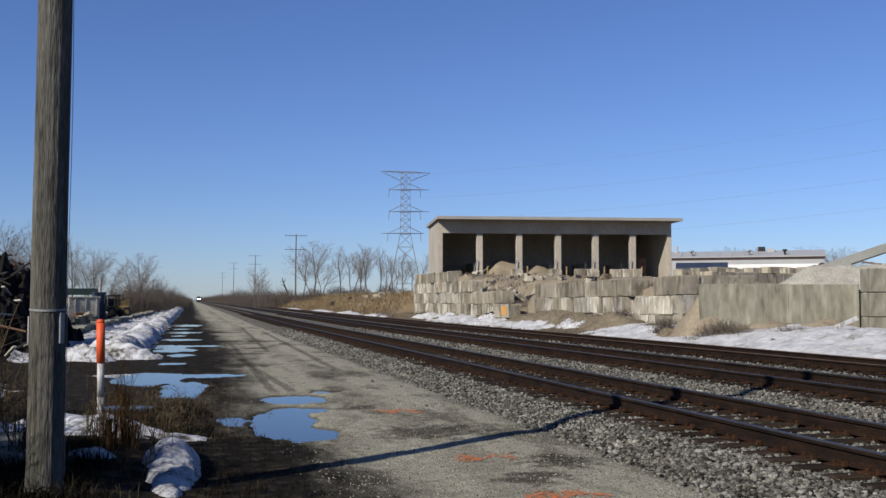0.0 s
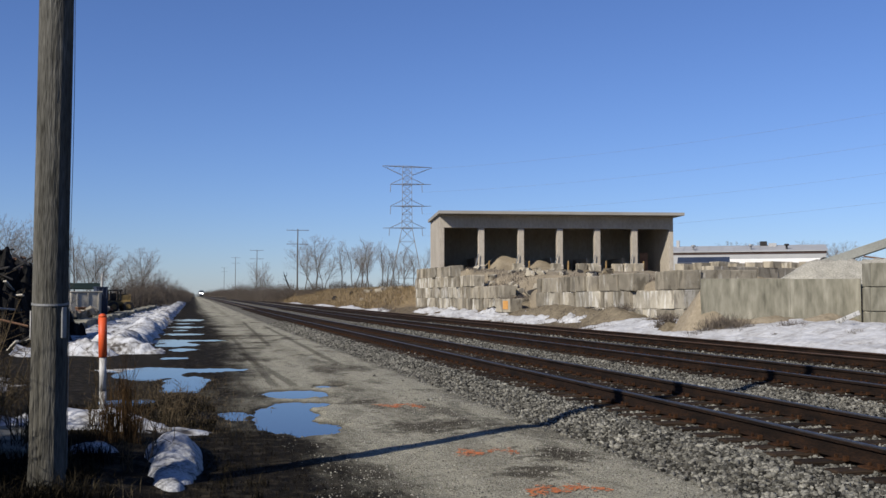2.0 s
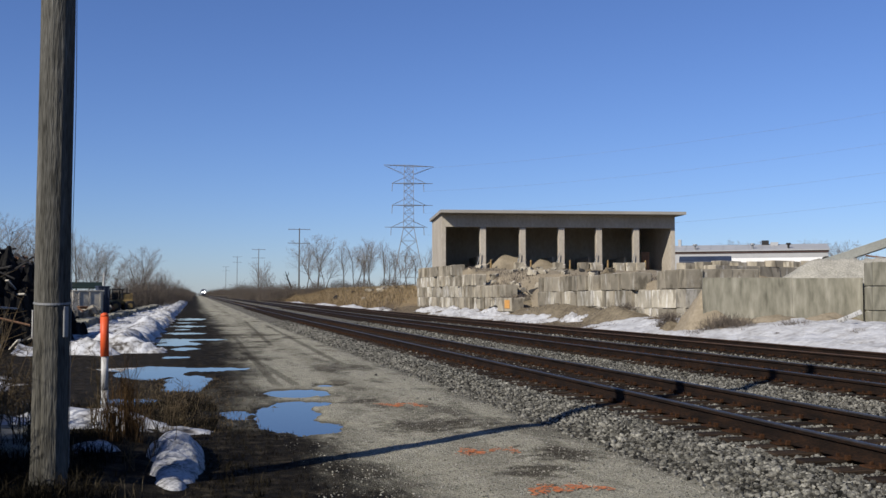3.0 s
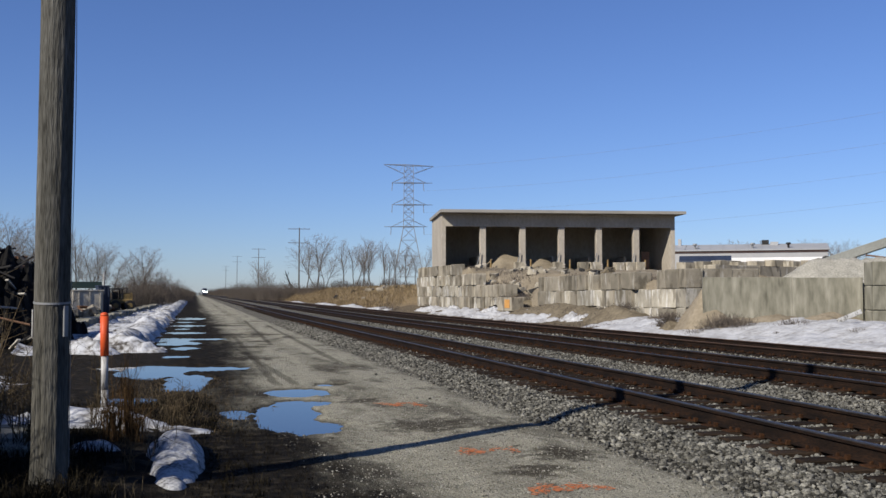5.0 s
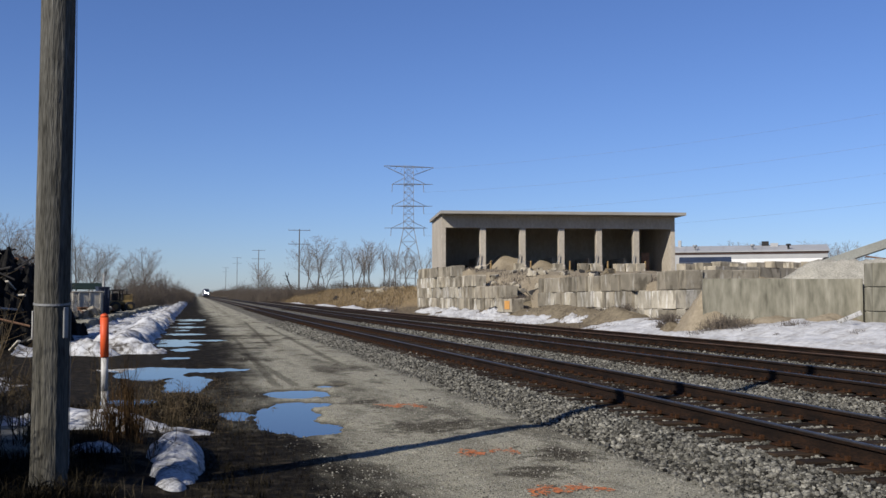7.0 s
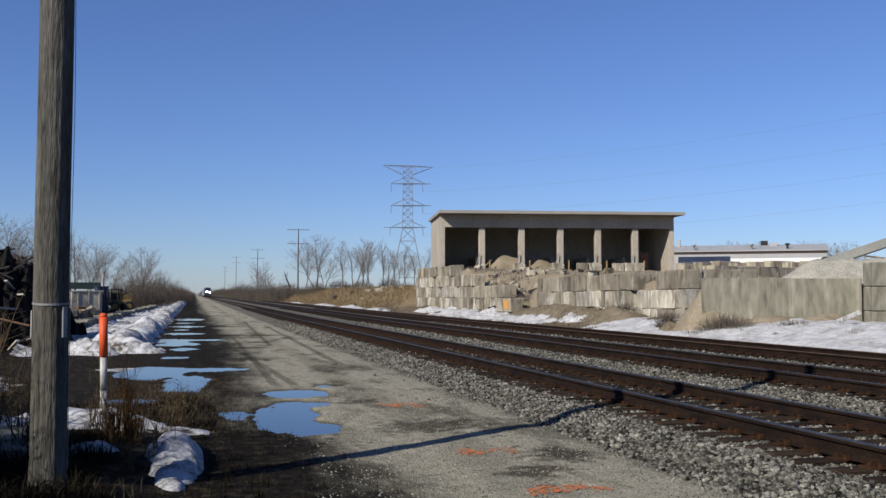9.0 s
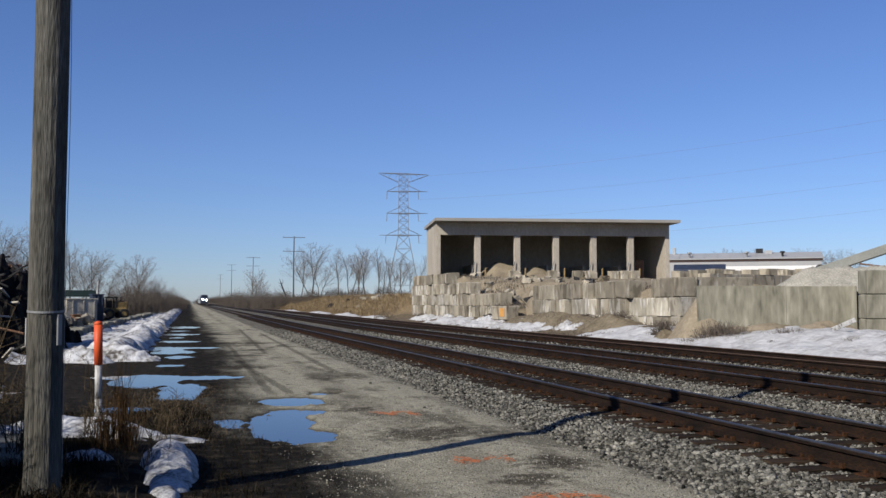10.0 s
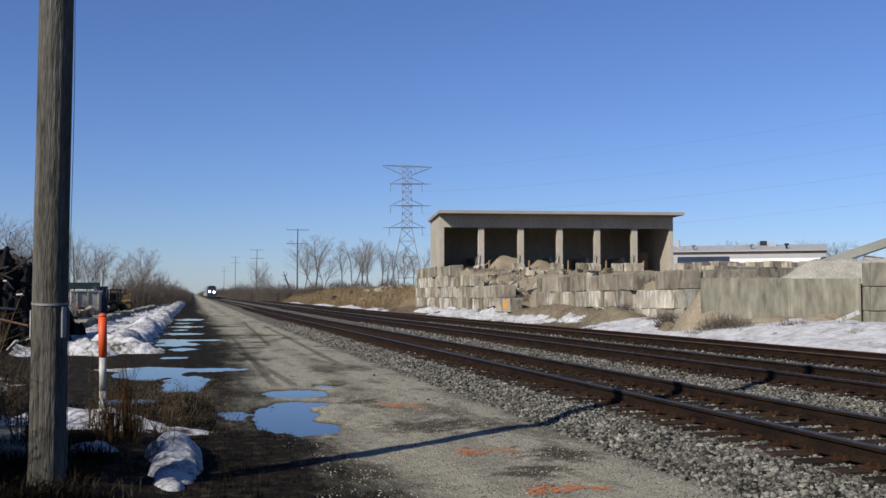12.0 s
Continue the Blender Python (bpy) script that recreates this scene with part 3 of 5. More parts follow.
def block_wall(name, label, y0, y1, rows_at, base_at, seed, x_at=wall_x, depth=True):
    rnd = random.Random(seed)
    w = thing(name, label, "block wall", "stacked concrete block walls")
    for row in range(5):
        y = y0 + (0.02, -0.03, 0.04)[row % 3]
        while y < y1 - 0.5:
            size = rnd.choice((0.6, 0.9, 0.9, 1.2))
            slipped = row == rows_at(y + size / 2) - 1 and row > 1 and rnd.random() < 0.07
            if row < rows_at(y + size / 2) and y + size < y1 + 0.7 and not slipped:
                top = row >= rows_at(y + size / 2) - 1
                worn = rnd.choice((M_OLDBLOCK, M_OLDBLOCK, M_OLDBLOCK, M_BLOCK) if top else (M_BLOCK, M_PALEBLOCK, M_PALEBLOCK, M_OLDBLOCK))
                ob = part("block", rnd.choice(WALL_BLOCKS[round(size - 0.015 if size > 0.7 else 0.58, 3), worn.name]), worn, w)
                ob.matrix_basis = pose(x_at(y) + rnd.uniform(-0.13, 0.13) + 0.05 * row, y, base_at(y) + 0.9 * row + rnd.uniform(-0.02, 0.02), rnd.uniform(-1.6, 1.6), rnd.uniform(-2.5, 2.5), rnd.uniform(-4, 4))
            y += size
    return w


block_wall("block_wall", "stacked weathered concrete blocks, four courses, stepping down at one end", 65.6, 91,
           lambda y: 4 if y > 78.4 else 3 if y > 72.6 else 2, lambda y: 0.72, 3)
block_wall("block_wall", "long stacked wall of stained concrete blocks beside the track", 41, 59.5,
           lambda y: 3, lambda y: 0.27 - 0.004 * (y - 41), 5)
# the return at the near end, and walls farther back
end = thing("block_wall", "end of a stacked block wall turning away from the track", "block wall", "stacked concrete block walls")
for k, (x, z) in enumerate([(22.6, 2.1), (22.6, 1.2), (24.0, 2.1), (22.6, 0.3), (24.0, 1.2)]):
    ob = part("block", BLOCKS[1.785][k % 4], M_BLOCK, end)
    ob.matrix_basis = pose(x + 1.6, 41.05 + 0.02 * k, z, 0, 0, 90)
back = thing("block_wall", "row of concrete blocks closing the storage yard", "block wall", "stacked concrete block walls")
for row in range(3):
    for k in range(7):
        ob = part("block", BLOCKS[1.785][(k + row) % 4], M_BLOCK, back)
        ob.matrix_basis = pose(27.6 + 1.8 * k * 0.95, 49.9 + 1.8 * k * 0.31 + 0.03 * (k % 2), 0.75 + 0.9 * row, 0, 0, -72)


def loose_block(x, y, z, rx, ry, rz, size=1.785, label="loose concrete block lying by the wall"):
    ob = part("concrete_block", BLOCKS[size][int(x * 7 + y) % 4], M_BLOCK)
    ob.matrix_basis = pose(x, y, z, rx, ry, rz)
    return tagged(ob, label, "concrete block", "loose concrete blocks")


lb = loose_block(19.75, 60.4, 0.72, 0, 0, 14, 1.785, "loose concrete block with an orange paint mark")
loose_block(21.0, 62.3, 0.75, 0, 0, -12)
loose_block(22.3, 62.0, 1.75, 4, 16, 20, 0.885)
mark = Mesh().box(-0.03, 0.0, 0.25, 0.85, 0.2, 0.75, 0.005)
part("paint_patch", mark, mat("orange_spray", ramp2((0.342, 0.167, 0.046), (0.456, 0.243, 0.076)), 6, 0.9), lb, "orange spray patch")


# ---- earth fill behind the wall, up to the shed ----
def fill_height(x, y):
    if x < wall_x(y) + 0.5 or y < 42.2:
        return -1
    t = step(46, 86, y)
    gap = 1 - step(0, 3.6, abs(y - 64.5))
    side = step(0.3, 4 + 4 * gap, x - wall_x(y))
    wall_top = (2.8 - 0.75) if y < 60 else (1.9 if y < 76 else 3.55)
    h = (wall_top - 0.15) * (1 - gap * 0.75) * (1 - side) + side * (2.15 + (3.45 - 2.15) * t)
    for px, py, r, top in ((29.5, 93.0, 3.0, 2.0), (33.1, 92.2, 3.5, 1.4), (26.3, 86, 1.6, 0.4)):
        q = math.hypot(x - px, y - py) / r
        if q < 1:
            h += top * (1 - q)
    if y > 89.8:
        h = min(h, (x - 22.4) * 1.6)
    return h - 0.25 + 0.22 * nz(x, y, 0.5) + 0.16 * nz(x, y, 1.3)


tagged(heap("earth_fill", M_SANDSOIL, 20.5, 70, 42, 106, 120, 150, fill_height), "sandy yard fill rising behind the block wall", "ground", kind="structure")


# ---- open-fronted concrete shed ----
M_OLDPOST = mat("faded_ochre_paint", ramp2((0.13, 0.085, 0.035), (0.26, 0.175, 0.075)), 3, 0.8, 0.0, 0.2, 20)


def storage_shed():
    s = thing("storage_shed", "open-fronted concrete storage shed with six dark bays", "shed", at=(22.96, 91.9, 4.1), rz=-8.25)
    L, D, H = 23.2, 10.0, 5.55
    part("roof", Mesh().prism([(-1.5, H), (-1.5, H + 0.28), (D + 0.3, H + 0.28), (D + 0.3, H)], "x", -0.25, L + 0.65), M_SHEDROOF, s, "thin flat concrete roof slab")
    part("fascia", Mesh().box(0, L, 0.0, 0.35, 4.3, H - 0.004, 0.01), M_SHED, s, "deep concrete front beam")
    part("side_wall", Mesh().box(-0.004, 0.42, 0.354, D, -3.4, H - 0.004, 0.01), M_SHED, s)
    part("front_pier", Mesh().box(-0.002, 0.42, -0.004, 0.35, -3.4, 4.296, 0.01), M_SHED, s)
    part("side_wall", Mesh().box(L - 0.42, L + 0.004, 0.354, D, -1.2, H - 0.004, 0.01), M_SHED, s)
    part("front_pier", Mesh().box(L - 0.42, L + 0.002, -0.004, 0.35, -1.2, 4.296, 0.01), M_SHED, s)
    part("back_wall", Mesh().box(0.424, L - 0.424, D - 0.3, D, -1.2, H - 0.004, 0.01), M_SHED, s)
    for k, x in enumerate((4.05, 7.95, 11.8, 15.55, 19.3)):
        c = part("column", Mesh().box(x - 0.3, x + 0.3, -0.006, 0.6, -1.2, 4.296, 0.04), M_SHED, s)
        part("collar", Mesh().box(x - 0.4, x + 0.4, -0.1, 0.7, -1.0, 0.75, 0.12), M_SHED, c, "flared concrete column foot")
        part("brace", Mesh().tube((x - 0.3, -0.2, 1.75), (x - 0.75, -0.45, 0.2), 0.045, 0.045, 6), M_STEEL, s, "thin steel brace")
        part("bay_divider", Mesh().box(x - 0.12, x + 0.12, 4.0, D - 0.31, -1.2, 1.6, 0.02), M_SHED, s)
        part("guard_post", Mesh().path([(x + 0.62, -0.7, -0.8), (x + 0.65, -0.7, 1.05), (x + 0.65, -0.7, 1.12)], [0.085, 0.085, 0.03], 10), M_OLDPOST, s, "faded yellow guard post")
    part("leaning_panel", Mesh().box(20.15, 20.95, 1.2, 1.3, -0.3, 2.0, 0.02), M_RUSTY, s, "brown board standing in the end bay")
    return s


storage_shed()


# ---- retaining wall and stacked pier ----
rw = thing("retaining_wall", "long stained poured concrete retaining wall", "retaining wall", at=(19.3, 34.35, 0))
for x0, x1, top in ((-0.3, 3.0, 2.44), (3.004, 5.545, 2.42)):
    ang = math.degrees(math.atan2(-2.3, 5.05))
    part("panel", Mesh().box(x0, x1, 0, 0.35, 0.1, top, 0.012, pose(0, 0, 0, 0, 0, ang)), M_CONC, rw)
pier = thing("block_pier", "pier of three stacked pale concrete blocks", "block pier", at=(23.95, 31.0, 0))
for k in range(3):
    ob = part("block", Mesh().box(0, 1.9, 0, 0.95, 0, 0.885, 0.03), M_CONC, pier)
    ob.matrix_basis = pose(0.02 * k, 0, 0.3 + 0.9 * k, 0, 0, -20 + k)


def gravel_height(x, y):
    ux, uy = 0.91, -0.415
    a, b = (x - 19.3) * ux + (y - 34.35) * uy, (x - 19.3) * -uy + (y - 34.35) * ux
    if b < 0.3 or a < 0.9:
        return -1
    h1 = 2.65 - 0.62 * math.hypot(max(0, abs(a - 6.8) - 2.0), b - 5.5)
    h2 = 2.85 - 0.58 * math.hypot(max(0, abs(a - 13) - 2.4), b - 6.5)
    floor = 1.6 * (1 - step(6, 9, b))
    return max(h1, h2, floor - 0.02 * a) + 0.07 * nz(x, y, 1.2) + 0.05 * nz(x, y, 4)


tagged(heap("gravel_pile", M_GRAVELPILE, 19, 40, 30, 52, 110, 110, gravel_height), "large pile of pale crushed gravel behind the wall", "gravel pile")


# ---- snow and soil on the far bank ----
def far_snow(x, y):
    h = 0.16 * step(17.2 + 0.4 * nz(0, y, 0.6), 18.3, x) * (1 - step(20.0 if y > 33 else 23.2, 21.2 if y > 33 else 24.4, x + 0.9 * nz(x, y, 0.5)))
    h *= 1 - step(40, 47, y + 3 * nz(x, y, 0.35))
    return h - 0.05 + 0.10 * nz(x, y, 0.8) + 0.06 * nz(x, y, 2.6)


tagged(heap("snow_sheet", M_SNOW, 16.9, 25, 14, 50, 100, 220, far_snow), "old melting snow along the foot of the wall", "snow", kind="structure")


def snow_patch(cx, cy, rx, ry, h, seed, material=M_SNOW, label="melting snow patch on bare soil", rough=1.0):
    def height(x, y):
        r = ((x - cx) / rx) ** 2 + ((y - cy) / ry) ** 2
        return h * (1 - r) + rough * 1.15 * h * nz(x, y, 1.3 / max(0.5, min(rx, ry)), seed) + rough * 0.4 * h * nz(x, y, 5.0 / max(0.6, min(rx, ry)), seed)
    return tagged(heap("snow_patch", material, cx - 1.5 * rx, cx + 1.5 * rx, cy - 1.5 * ry, cy + 1.5 * ry, 50, 60, height), label, "snow", "melting snow patches")


for k, (cx, cy, rx, ry) in enumerate([(19.1, 72, 1.1, 6.0), (18.9, 62, 1.0, 4.6), (19.1, 54.5, 1.1, 3.6), (19.5, 82, 0.8, 3.6), (17.9, 98, 1.0, 5), (18.0, 116, 0.9, 7), (17.8, 140, 0.9, 9), (17.2, 175, 0.9, 10), (20.1, 57.5, 0.5, 1.2), (19.6, 49.2, 0.6, 1.6), (20.3, 66.5, 0.6, 1.8), (19.9, 76.5, 0.5, 1.5), (20.0, 45.5, 0.5, 1.1)]):
    snow_patch(cx, cy, rx, ry, 0.2, 20 + k)


HEAPS = []


def surface(x, y):
    """The top of the ground and of the soil heaps on it."""
    z = ground(x, y)
    return z + max([0.0] + [h(x, y) for cx, cy, rx, ry, h in HEAPS if abs(x - cx) < rx and abs(y - cy) < ry])


def berm(name, cx, cy, rx, ry, h, seed, label, material=M_SOIL):
    def height(x, y):
        r = math.hypot((x - cx) / rx, (y - cy) / ry)
        return h * (1 - r ** 1.3) + 0.22 * h * nz(x, y, 0.9, seed) + 0.14 * h * nz(x, y, 2.6, seed)
    HEAPS.append((cx, cy, 1.4 * rx, 1.4 * ry, height))
    return tagged(heap(name, material, cx - 1.4 * rx, cx + 1.4 * rx, cy - 1.4 * ry, cy + 1.4 * ry, 50, 60, height), label, "soil heap", "soil heaps by the wall")




def slump(x, y):
    """Sand run out past the end of the wall at its own slope."""
    r = math.hypot((x - 19.7) / 1.4, (y - 34.95) / (2.0 if y > 34.95 else 1.0))
    return 1.95 * (1 - r ** 1.15) + 0.12 * nz(x, y, 1.4, 31) + 0.06 * nz(x, y, 4, 31)


HEAPS.append((19.7, 34.95, 2.2, 2.8, slump))
tagged(heap("soil_heap", M_SANDSOIL, 17.9, 22.0, 32.8, 38.2, 70, 80, slump), "pale sandy soil slumped past the wall end", "soil heap", "soil heaps by the wall")
berm("soil_heap", 18.75, 36.6, 0.6, 0.7, 0.5, 35, "clod of soil with roots at the wall foot")
berm("soil_heap", 20.3, 45.5, 1.3, 2.4, 0.6, 32, "soil heap with dead weeds at the wall foot")
berm("soil_heap", 20.6, 54, 1.5, 9, 0.55, 33, "low soil berm along the wall foot")
berm("soil_heap", 22.3, 63.5, 2.6, 3.6, 1.1, 34, "soil and rubble spilling through the gap in the wall")


for k, (cx, cy, rx, ry, h) in enumerate([(21.3, 33.0, 1.6, 0.9, 0.32), (23.0, 32.2, 1.5, 0.8, 0.42), (20.0, 33.7, 1.5, 0.9, 0.3)]):
    berm("soil_heap", cx, cy, rx, ry, h, 50 + k, "thin drift of sandy soil along the concrete wall", M_SANDSOIL)


# ---- snow of the near side ----
def near_bank(x, y):
    edge = -1.45 + 0.35 * nz(0, y, 0.35) + 0.2 * nz(0, y, 1.3)
    ridge = 0.27 * math.exp(-((x - edge + 0.9) / 0.75) ** 2) * step(31, 33.5, y)
    sheet = 0.17 * (1 - step(edge - 0.5, edge + 0.05, x)) * step(31, 34, y)
    return (ridge + sheet) * (0.9 + 0.9 * nz(x, y, 0.6)) + 0.24 * nz(x, y, 1.15) + 0.07 * nz(x, y, 2.8) - 0.05 - 0.16 * step(-0.4, 0.1, x - edge)


tagged(heap("snow_bank", M_DIRTYSNOW, -5.4, -0.7, 30, 210, 60, 420, near_bank), "ploughed dirty snow bank along the road", "snow bank")
snow_patch(-2.4, 32.6, 1.5, 1.5, 0.42, 41, M_DIRTYSNOW, "lumpy ploughed snow heap with dirt in it")
snow_patch(-1.6, 13.2, 1.5, 0.75, 0.12, 42, M_DIRTYSNOW, "thin snow patch among dead weeds")
snow_patch(-4.5, 20.5, 1.0, 2.2, 0.12, 43, M_DIRTYSNOW, "thin snow patch among dead weeds")


def lump_height(x, y):
    """A rounded lump, slumped in steps towards the road's end, with a small lump before it."""
    u, v = (x + 0.15) / 0.285, (y - 10.6) / 1.25
    r = u * u + v * v + 0.45 * nz(x, y * 0.6, 3.0, 6) + 0.2 * nz(x, y, 7, 6)
    h = 0.25 * math.sqrt(max(0.0, 1 - r)) + 0.03 * math.sin(17 * y + 6 * x + 6 * nz(x, y, 1.9, 2)) * (1 - step(0.6, 1.0, r)) + 0.03 * nz(x, y, 5, 3)
    q = ((x + 0.2) / 0.15) ** 2 + ((y - 9.45) / 0.35) ** 2 + 0.6 * nz(x, y, 5, 1)
    h = max(h, 0.10 * math.sqrt(max(0.0, 1 - q)))
    return h - 0.03 + 0.015 * nz(x, y, 9)


tagged(heap("snow_patch", M_LUMPSNOW, -0.75, 0.5, 8.4, 12.2, 70, 150, lump_height), "rounded slumped lump of grainy snow in the verge", "snow", "melting snow patches")
snow_patch(-0.98, 10.8, 0.26, 0.3, 0.08, 45, M_DIRTYSNOW, "small lump of snow in the verge")


# ---- transmission tower and pole line ----
def lattice_tower():
    x, y = spot(12.11, 282)
    tw = thing("transmission_tower", "grey steel lattice transmission tower with four crossarm levels", "transmission tower", at=(x, y, 0), rz=-12.28)
    Z = [0, 7, 13, 17.5, 21.2, 23.3, 25.4, 27.5, 29.6, 31.7, 33.8, 35.7, 37.4, 39.1]
    half = [5.4, 4.2, 3.1, 2.2, 1.5, 1.46, 1.43, 1.4, 1.38, 1.36, 1.34, 1.32, 1.31, 1.3]
    for sx in (-1, 1):
        for sy in (-1, 1):
            part("leg", Mesh().path([(sx * h, sy * h, z) for z, h in zip(Z, half)], [0.10] * 4 + [0.085] * 10, 4), M_STEEL, tw)
    braces = Mesh()
    for (z0, h0), (z1, h1) in zip(zip(Z, half), zip(Z[1:], half[1:])):
        for s in (-1, 1):
            for a, b in (((-h0, s * h0, z0), (h1, s * h1, z1)), ((h0, s * h0, z0), (-h1, s * h1, z1)), ((s * h0, -h0, z0), (s * h1, h1, z1)), ((s * h0, h0, z0), (s * h1, -h1, z1)),
                         ((-h1, s * h1, z1), (h1, s * h1, z1)), ((s * h1, -h1, z1), (s * h1, h1, z1))):
                braces.tube(a, b, 0.04, 0.04, 4)
    tagged(part("bracing", braces, M_STEEL, tw), kind="stuff")
    # each arm: height, reach with its side, and where its string hangs
    for z, reach, hang in ((21.4, -7.0, -5.0), (21.4, 5.4, 4.3), (27.7, -4.9, -4.7), (27.7, 6.9, 4.2), (34.0, -4.9, -4.7), (34.0, 6.9, 4.2)):
        s = 1 if reach > 0 else -1
        arm = Mesh()
        for sy in (-1, 1):
            arm.tube((0, sy * 1.3, z), (reach, 0, z), 0.09, 0.06, 4)
            arm.tube((s * 1.3, sy * 1.3, z + 1.7), (s * min(5.0, abs(reach)), 0, z), 0.045, 0.045, 4)
        arm = part("crossarm", arm, M_STEEL, tw)
        part("insulator_string", Mesh().tube((hang, 0, z - 0.05), (hang + 0.15 * s, 0, z - 2.3), 0.09, 0.09, 5), M_STEEL, arm)
    for s in (-1, 1):
        top = Mesh()
        for sy in (-1, 1):
            top.tube((0, sy * 1.3, 39.1), (s * 7.1, 0, 39.1 - 0.25 * s), 0.10, 0.07, 4)
            top.tube((s * 1.3, sy * 1.3, 36.6), (s * 7.1, 0, 39.0 - 0.25 * s), 0.06, 0.05, 4)
        for k in range(1, 4):
            top.tube((s * 1.7 * k, 0, 39.0), (s * (1.7 * k + 0.8), 0, 36.9 + 0.62 * k), 0.035, 0.035, 4)
        part("top_crossarm", top, M_STEEL, tw)


lattice_tower()


def line_pole(x, y, h, label):
    p = thing("power_line_pole", label, "utility pole", "pole line beyond the tracks", (x, y, bank_z(x, y) - 0.1), -4)
    part("shaft", Mesh().path([(0, 0, 0), (0, 0, h * 0.6), (0.05, 0, h)], [0.19, 0.15, 0.11], 8), M_BARK, p)
    for z, w in ((h - 0.3, 2.6), (h - 3.6, 2.6)):
        arm = part("crossarm", Mesh().box(-w, w, -0.06, 0.06, z - 0.06, z + 0.06, 0.01), M_BARK, p)
        for e in (-w + 0.15, -w * 0.45, w * 0.45, w - 0.15):
            part("insulator", Mesh().path([(e, 0, z + 0.08), (e, 0, z + 0.2), (e, 0, z + 0.3)], [0.03, 0.05, 0.02], 6), M_STEEL, arm)


# ---- loose stones ----
def ico():
    t = 1.618
    v = np.array([(-1, t, 0), (1, t, 0), (-1, -t, 0), (1, -t, 0), (0, -1, t), (0, 1, t), (0, -1, -t), (0, 1, -t), (t, 0, -1), (t, 0, 1), (-t, 0, -1), (-t, 0, 1)]) / 1.9
    f = np.array([(0, 11, 5), (0, 5, 1), (0, 1, 7), (0, 7, 10), (0, 10, 11), (1, 5, 9), (5, 11, 4), (11, 10, 2), (10, 7, 6), (7, 1, 8), (3, 9, 4), (3, 4, 2), (3, 2, 6), (3, 6, 8), (3, 8, 9), (4, 9, 5), (2, 4, 11), (6, 2, 10), (8, 6, 7), (9, 8, 1)])
    return v, f


def stones(name, label, category, points, sizes, material, seed, lift=0.3):
    """Angular stones, one joined mesh."""
    rng = np.random.default_rng(seed)
    v, f = ico()
    n = len(points)
    shape = v[None] * (1 + rng.uniform(-0.42, 0.42, (n, 12, 1)))
    shape = shape * rng.uniform(0.6, 1.25, (n, 1, 3)) * np.array(sizes)[:, None, None]
    a = rng.uniform(0, 6.28, n)
    c, s = np.cos(a)[:, None], np.sin(a)[:, None]
    x, y = shape[..., 0] * c - shape[..., 1] * s, shape[..., 0] * s + shape[..., 1] * c
    shape = np.stack([x, y, shape[..., 2] * 0.8], -1) + np.array(points)[:, None, :]
    shape[..., 2] += (np.array(sizes) * lift)[:, None]
    me = bpy.data.meshes.new(name)
    k = n * 20
    me.vertices.add(n * 12)
    me.loops.add(k * 3)
    me.polygons.add(k)
    me.vertices.foreach_set("co", shape.reshape(-1).astype(np.float32))
    me.loops.foreach_set("vertex_index", (f[None] + 12 * np.arange(n)[:, None, None]).reshape(-1).astype(np.int32))
    me.polygons.foreach_set("loop_start", np.arange(0, k * 3, 3, dtype=np.int32))
    me.polygons.foreach_set("loop_total", np.full(k, 3, dtype=np.int32))
    me.update(calc_edges=True)
    me.validate()
    me.materials.append(material)
    return tagged(new(name, me), label, category, kind="stuff")


def scatter_ballast():
    rng = np.random.default_rng(4)
    pts, sizes = [], []
    rails = [c + s for c in TRACKS for s in (-GAUGE_HALF, GAUGE_HALF)]
    for x0, x1, y0, y1, per in ((4.5, 5.75, 6.5, 15, 900), (4.5, 5.75, 15, 34, 450), (4.5, 5.75, 34, 64, 190), (5.75, 8.3, 6.5, 16, 420), (5.75, 8.3, 16, 30, 240), (8.3, 10.1, 8, 18, 520), (8.3, 10.1, 18, 34, 260), (8.3, 10.1, 34, 60, 110), (10.1, 12.75, 11, 24, 190), (12.6, 14.6, 12, 34, 260), (12.6, 14.6, 34, 60, 90), (3.6, 4.4, 6.5, 22, 60)):
        n = int((x1 - x0) * (y1 - y0) * per)
        for x, y, r in zip(rng.uniform(x0, x1, n), rng.uniform(y0, y1, n), rng.uniform(0, 1, n)):
            if min(abs(x - q) for q in rails) < 0.085:
                continue
            centre = min(TRACKS, key=lambda c: abs(c - x))
            if abs(x - centre) < 1.3 and abs((y - 4.0 + 0.2475) % 0.495 - 0.2475) < 0.115 and rng.random() < 0.8:
                continue
            if x < 4.9 and rng.random() > step(4.35, 5.0, x + 0.35 * nz(x, y, 1.1)) + 0.04:
                continue
            pts.append((x, y, ground(x, y)))
            sizes.append((0.013 + 0.026 * r * r) * (1.4 if y > 34 else 1.0))
    return stones("ballast_stones", "angular pale grey crushed ballast stones", "ballast", pts, sizes, M_STONE, 8)


scatter_ballast()


def scatter_pebbles():
    rng = np.random.default_rng(14)
    pts, sizes = [], []
    for y0, y1, n in ((6.5, 11, 11000), (11, 18, 9000), (18, 30, 4000)):
        for x, y in zip(rng.uniform(1.0, 4.6, n), rng.uniform(y0, y1, n)):
            z = ground(x, y)
            if z > -0.03 and rng.random() < 0.12 + 0.88 * step(0.9, 2.4, x + 0.6 * nz(x, y, 0.9)):
                pts.append((x, y, z))
                sizes.append(0.003 + 0.009 * rng.random() ** 3)
    return stones("road_pebbles", "small pale pebbles on the gravel road", "gravel", pts, sizes, M_PEBBLE, 9)


scatter_pebbles()


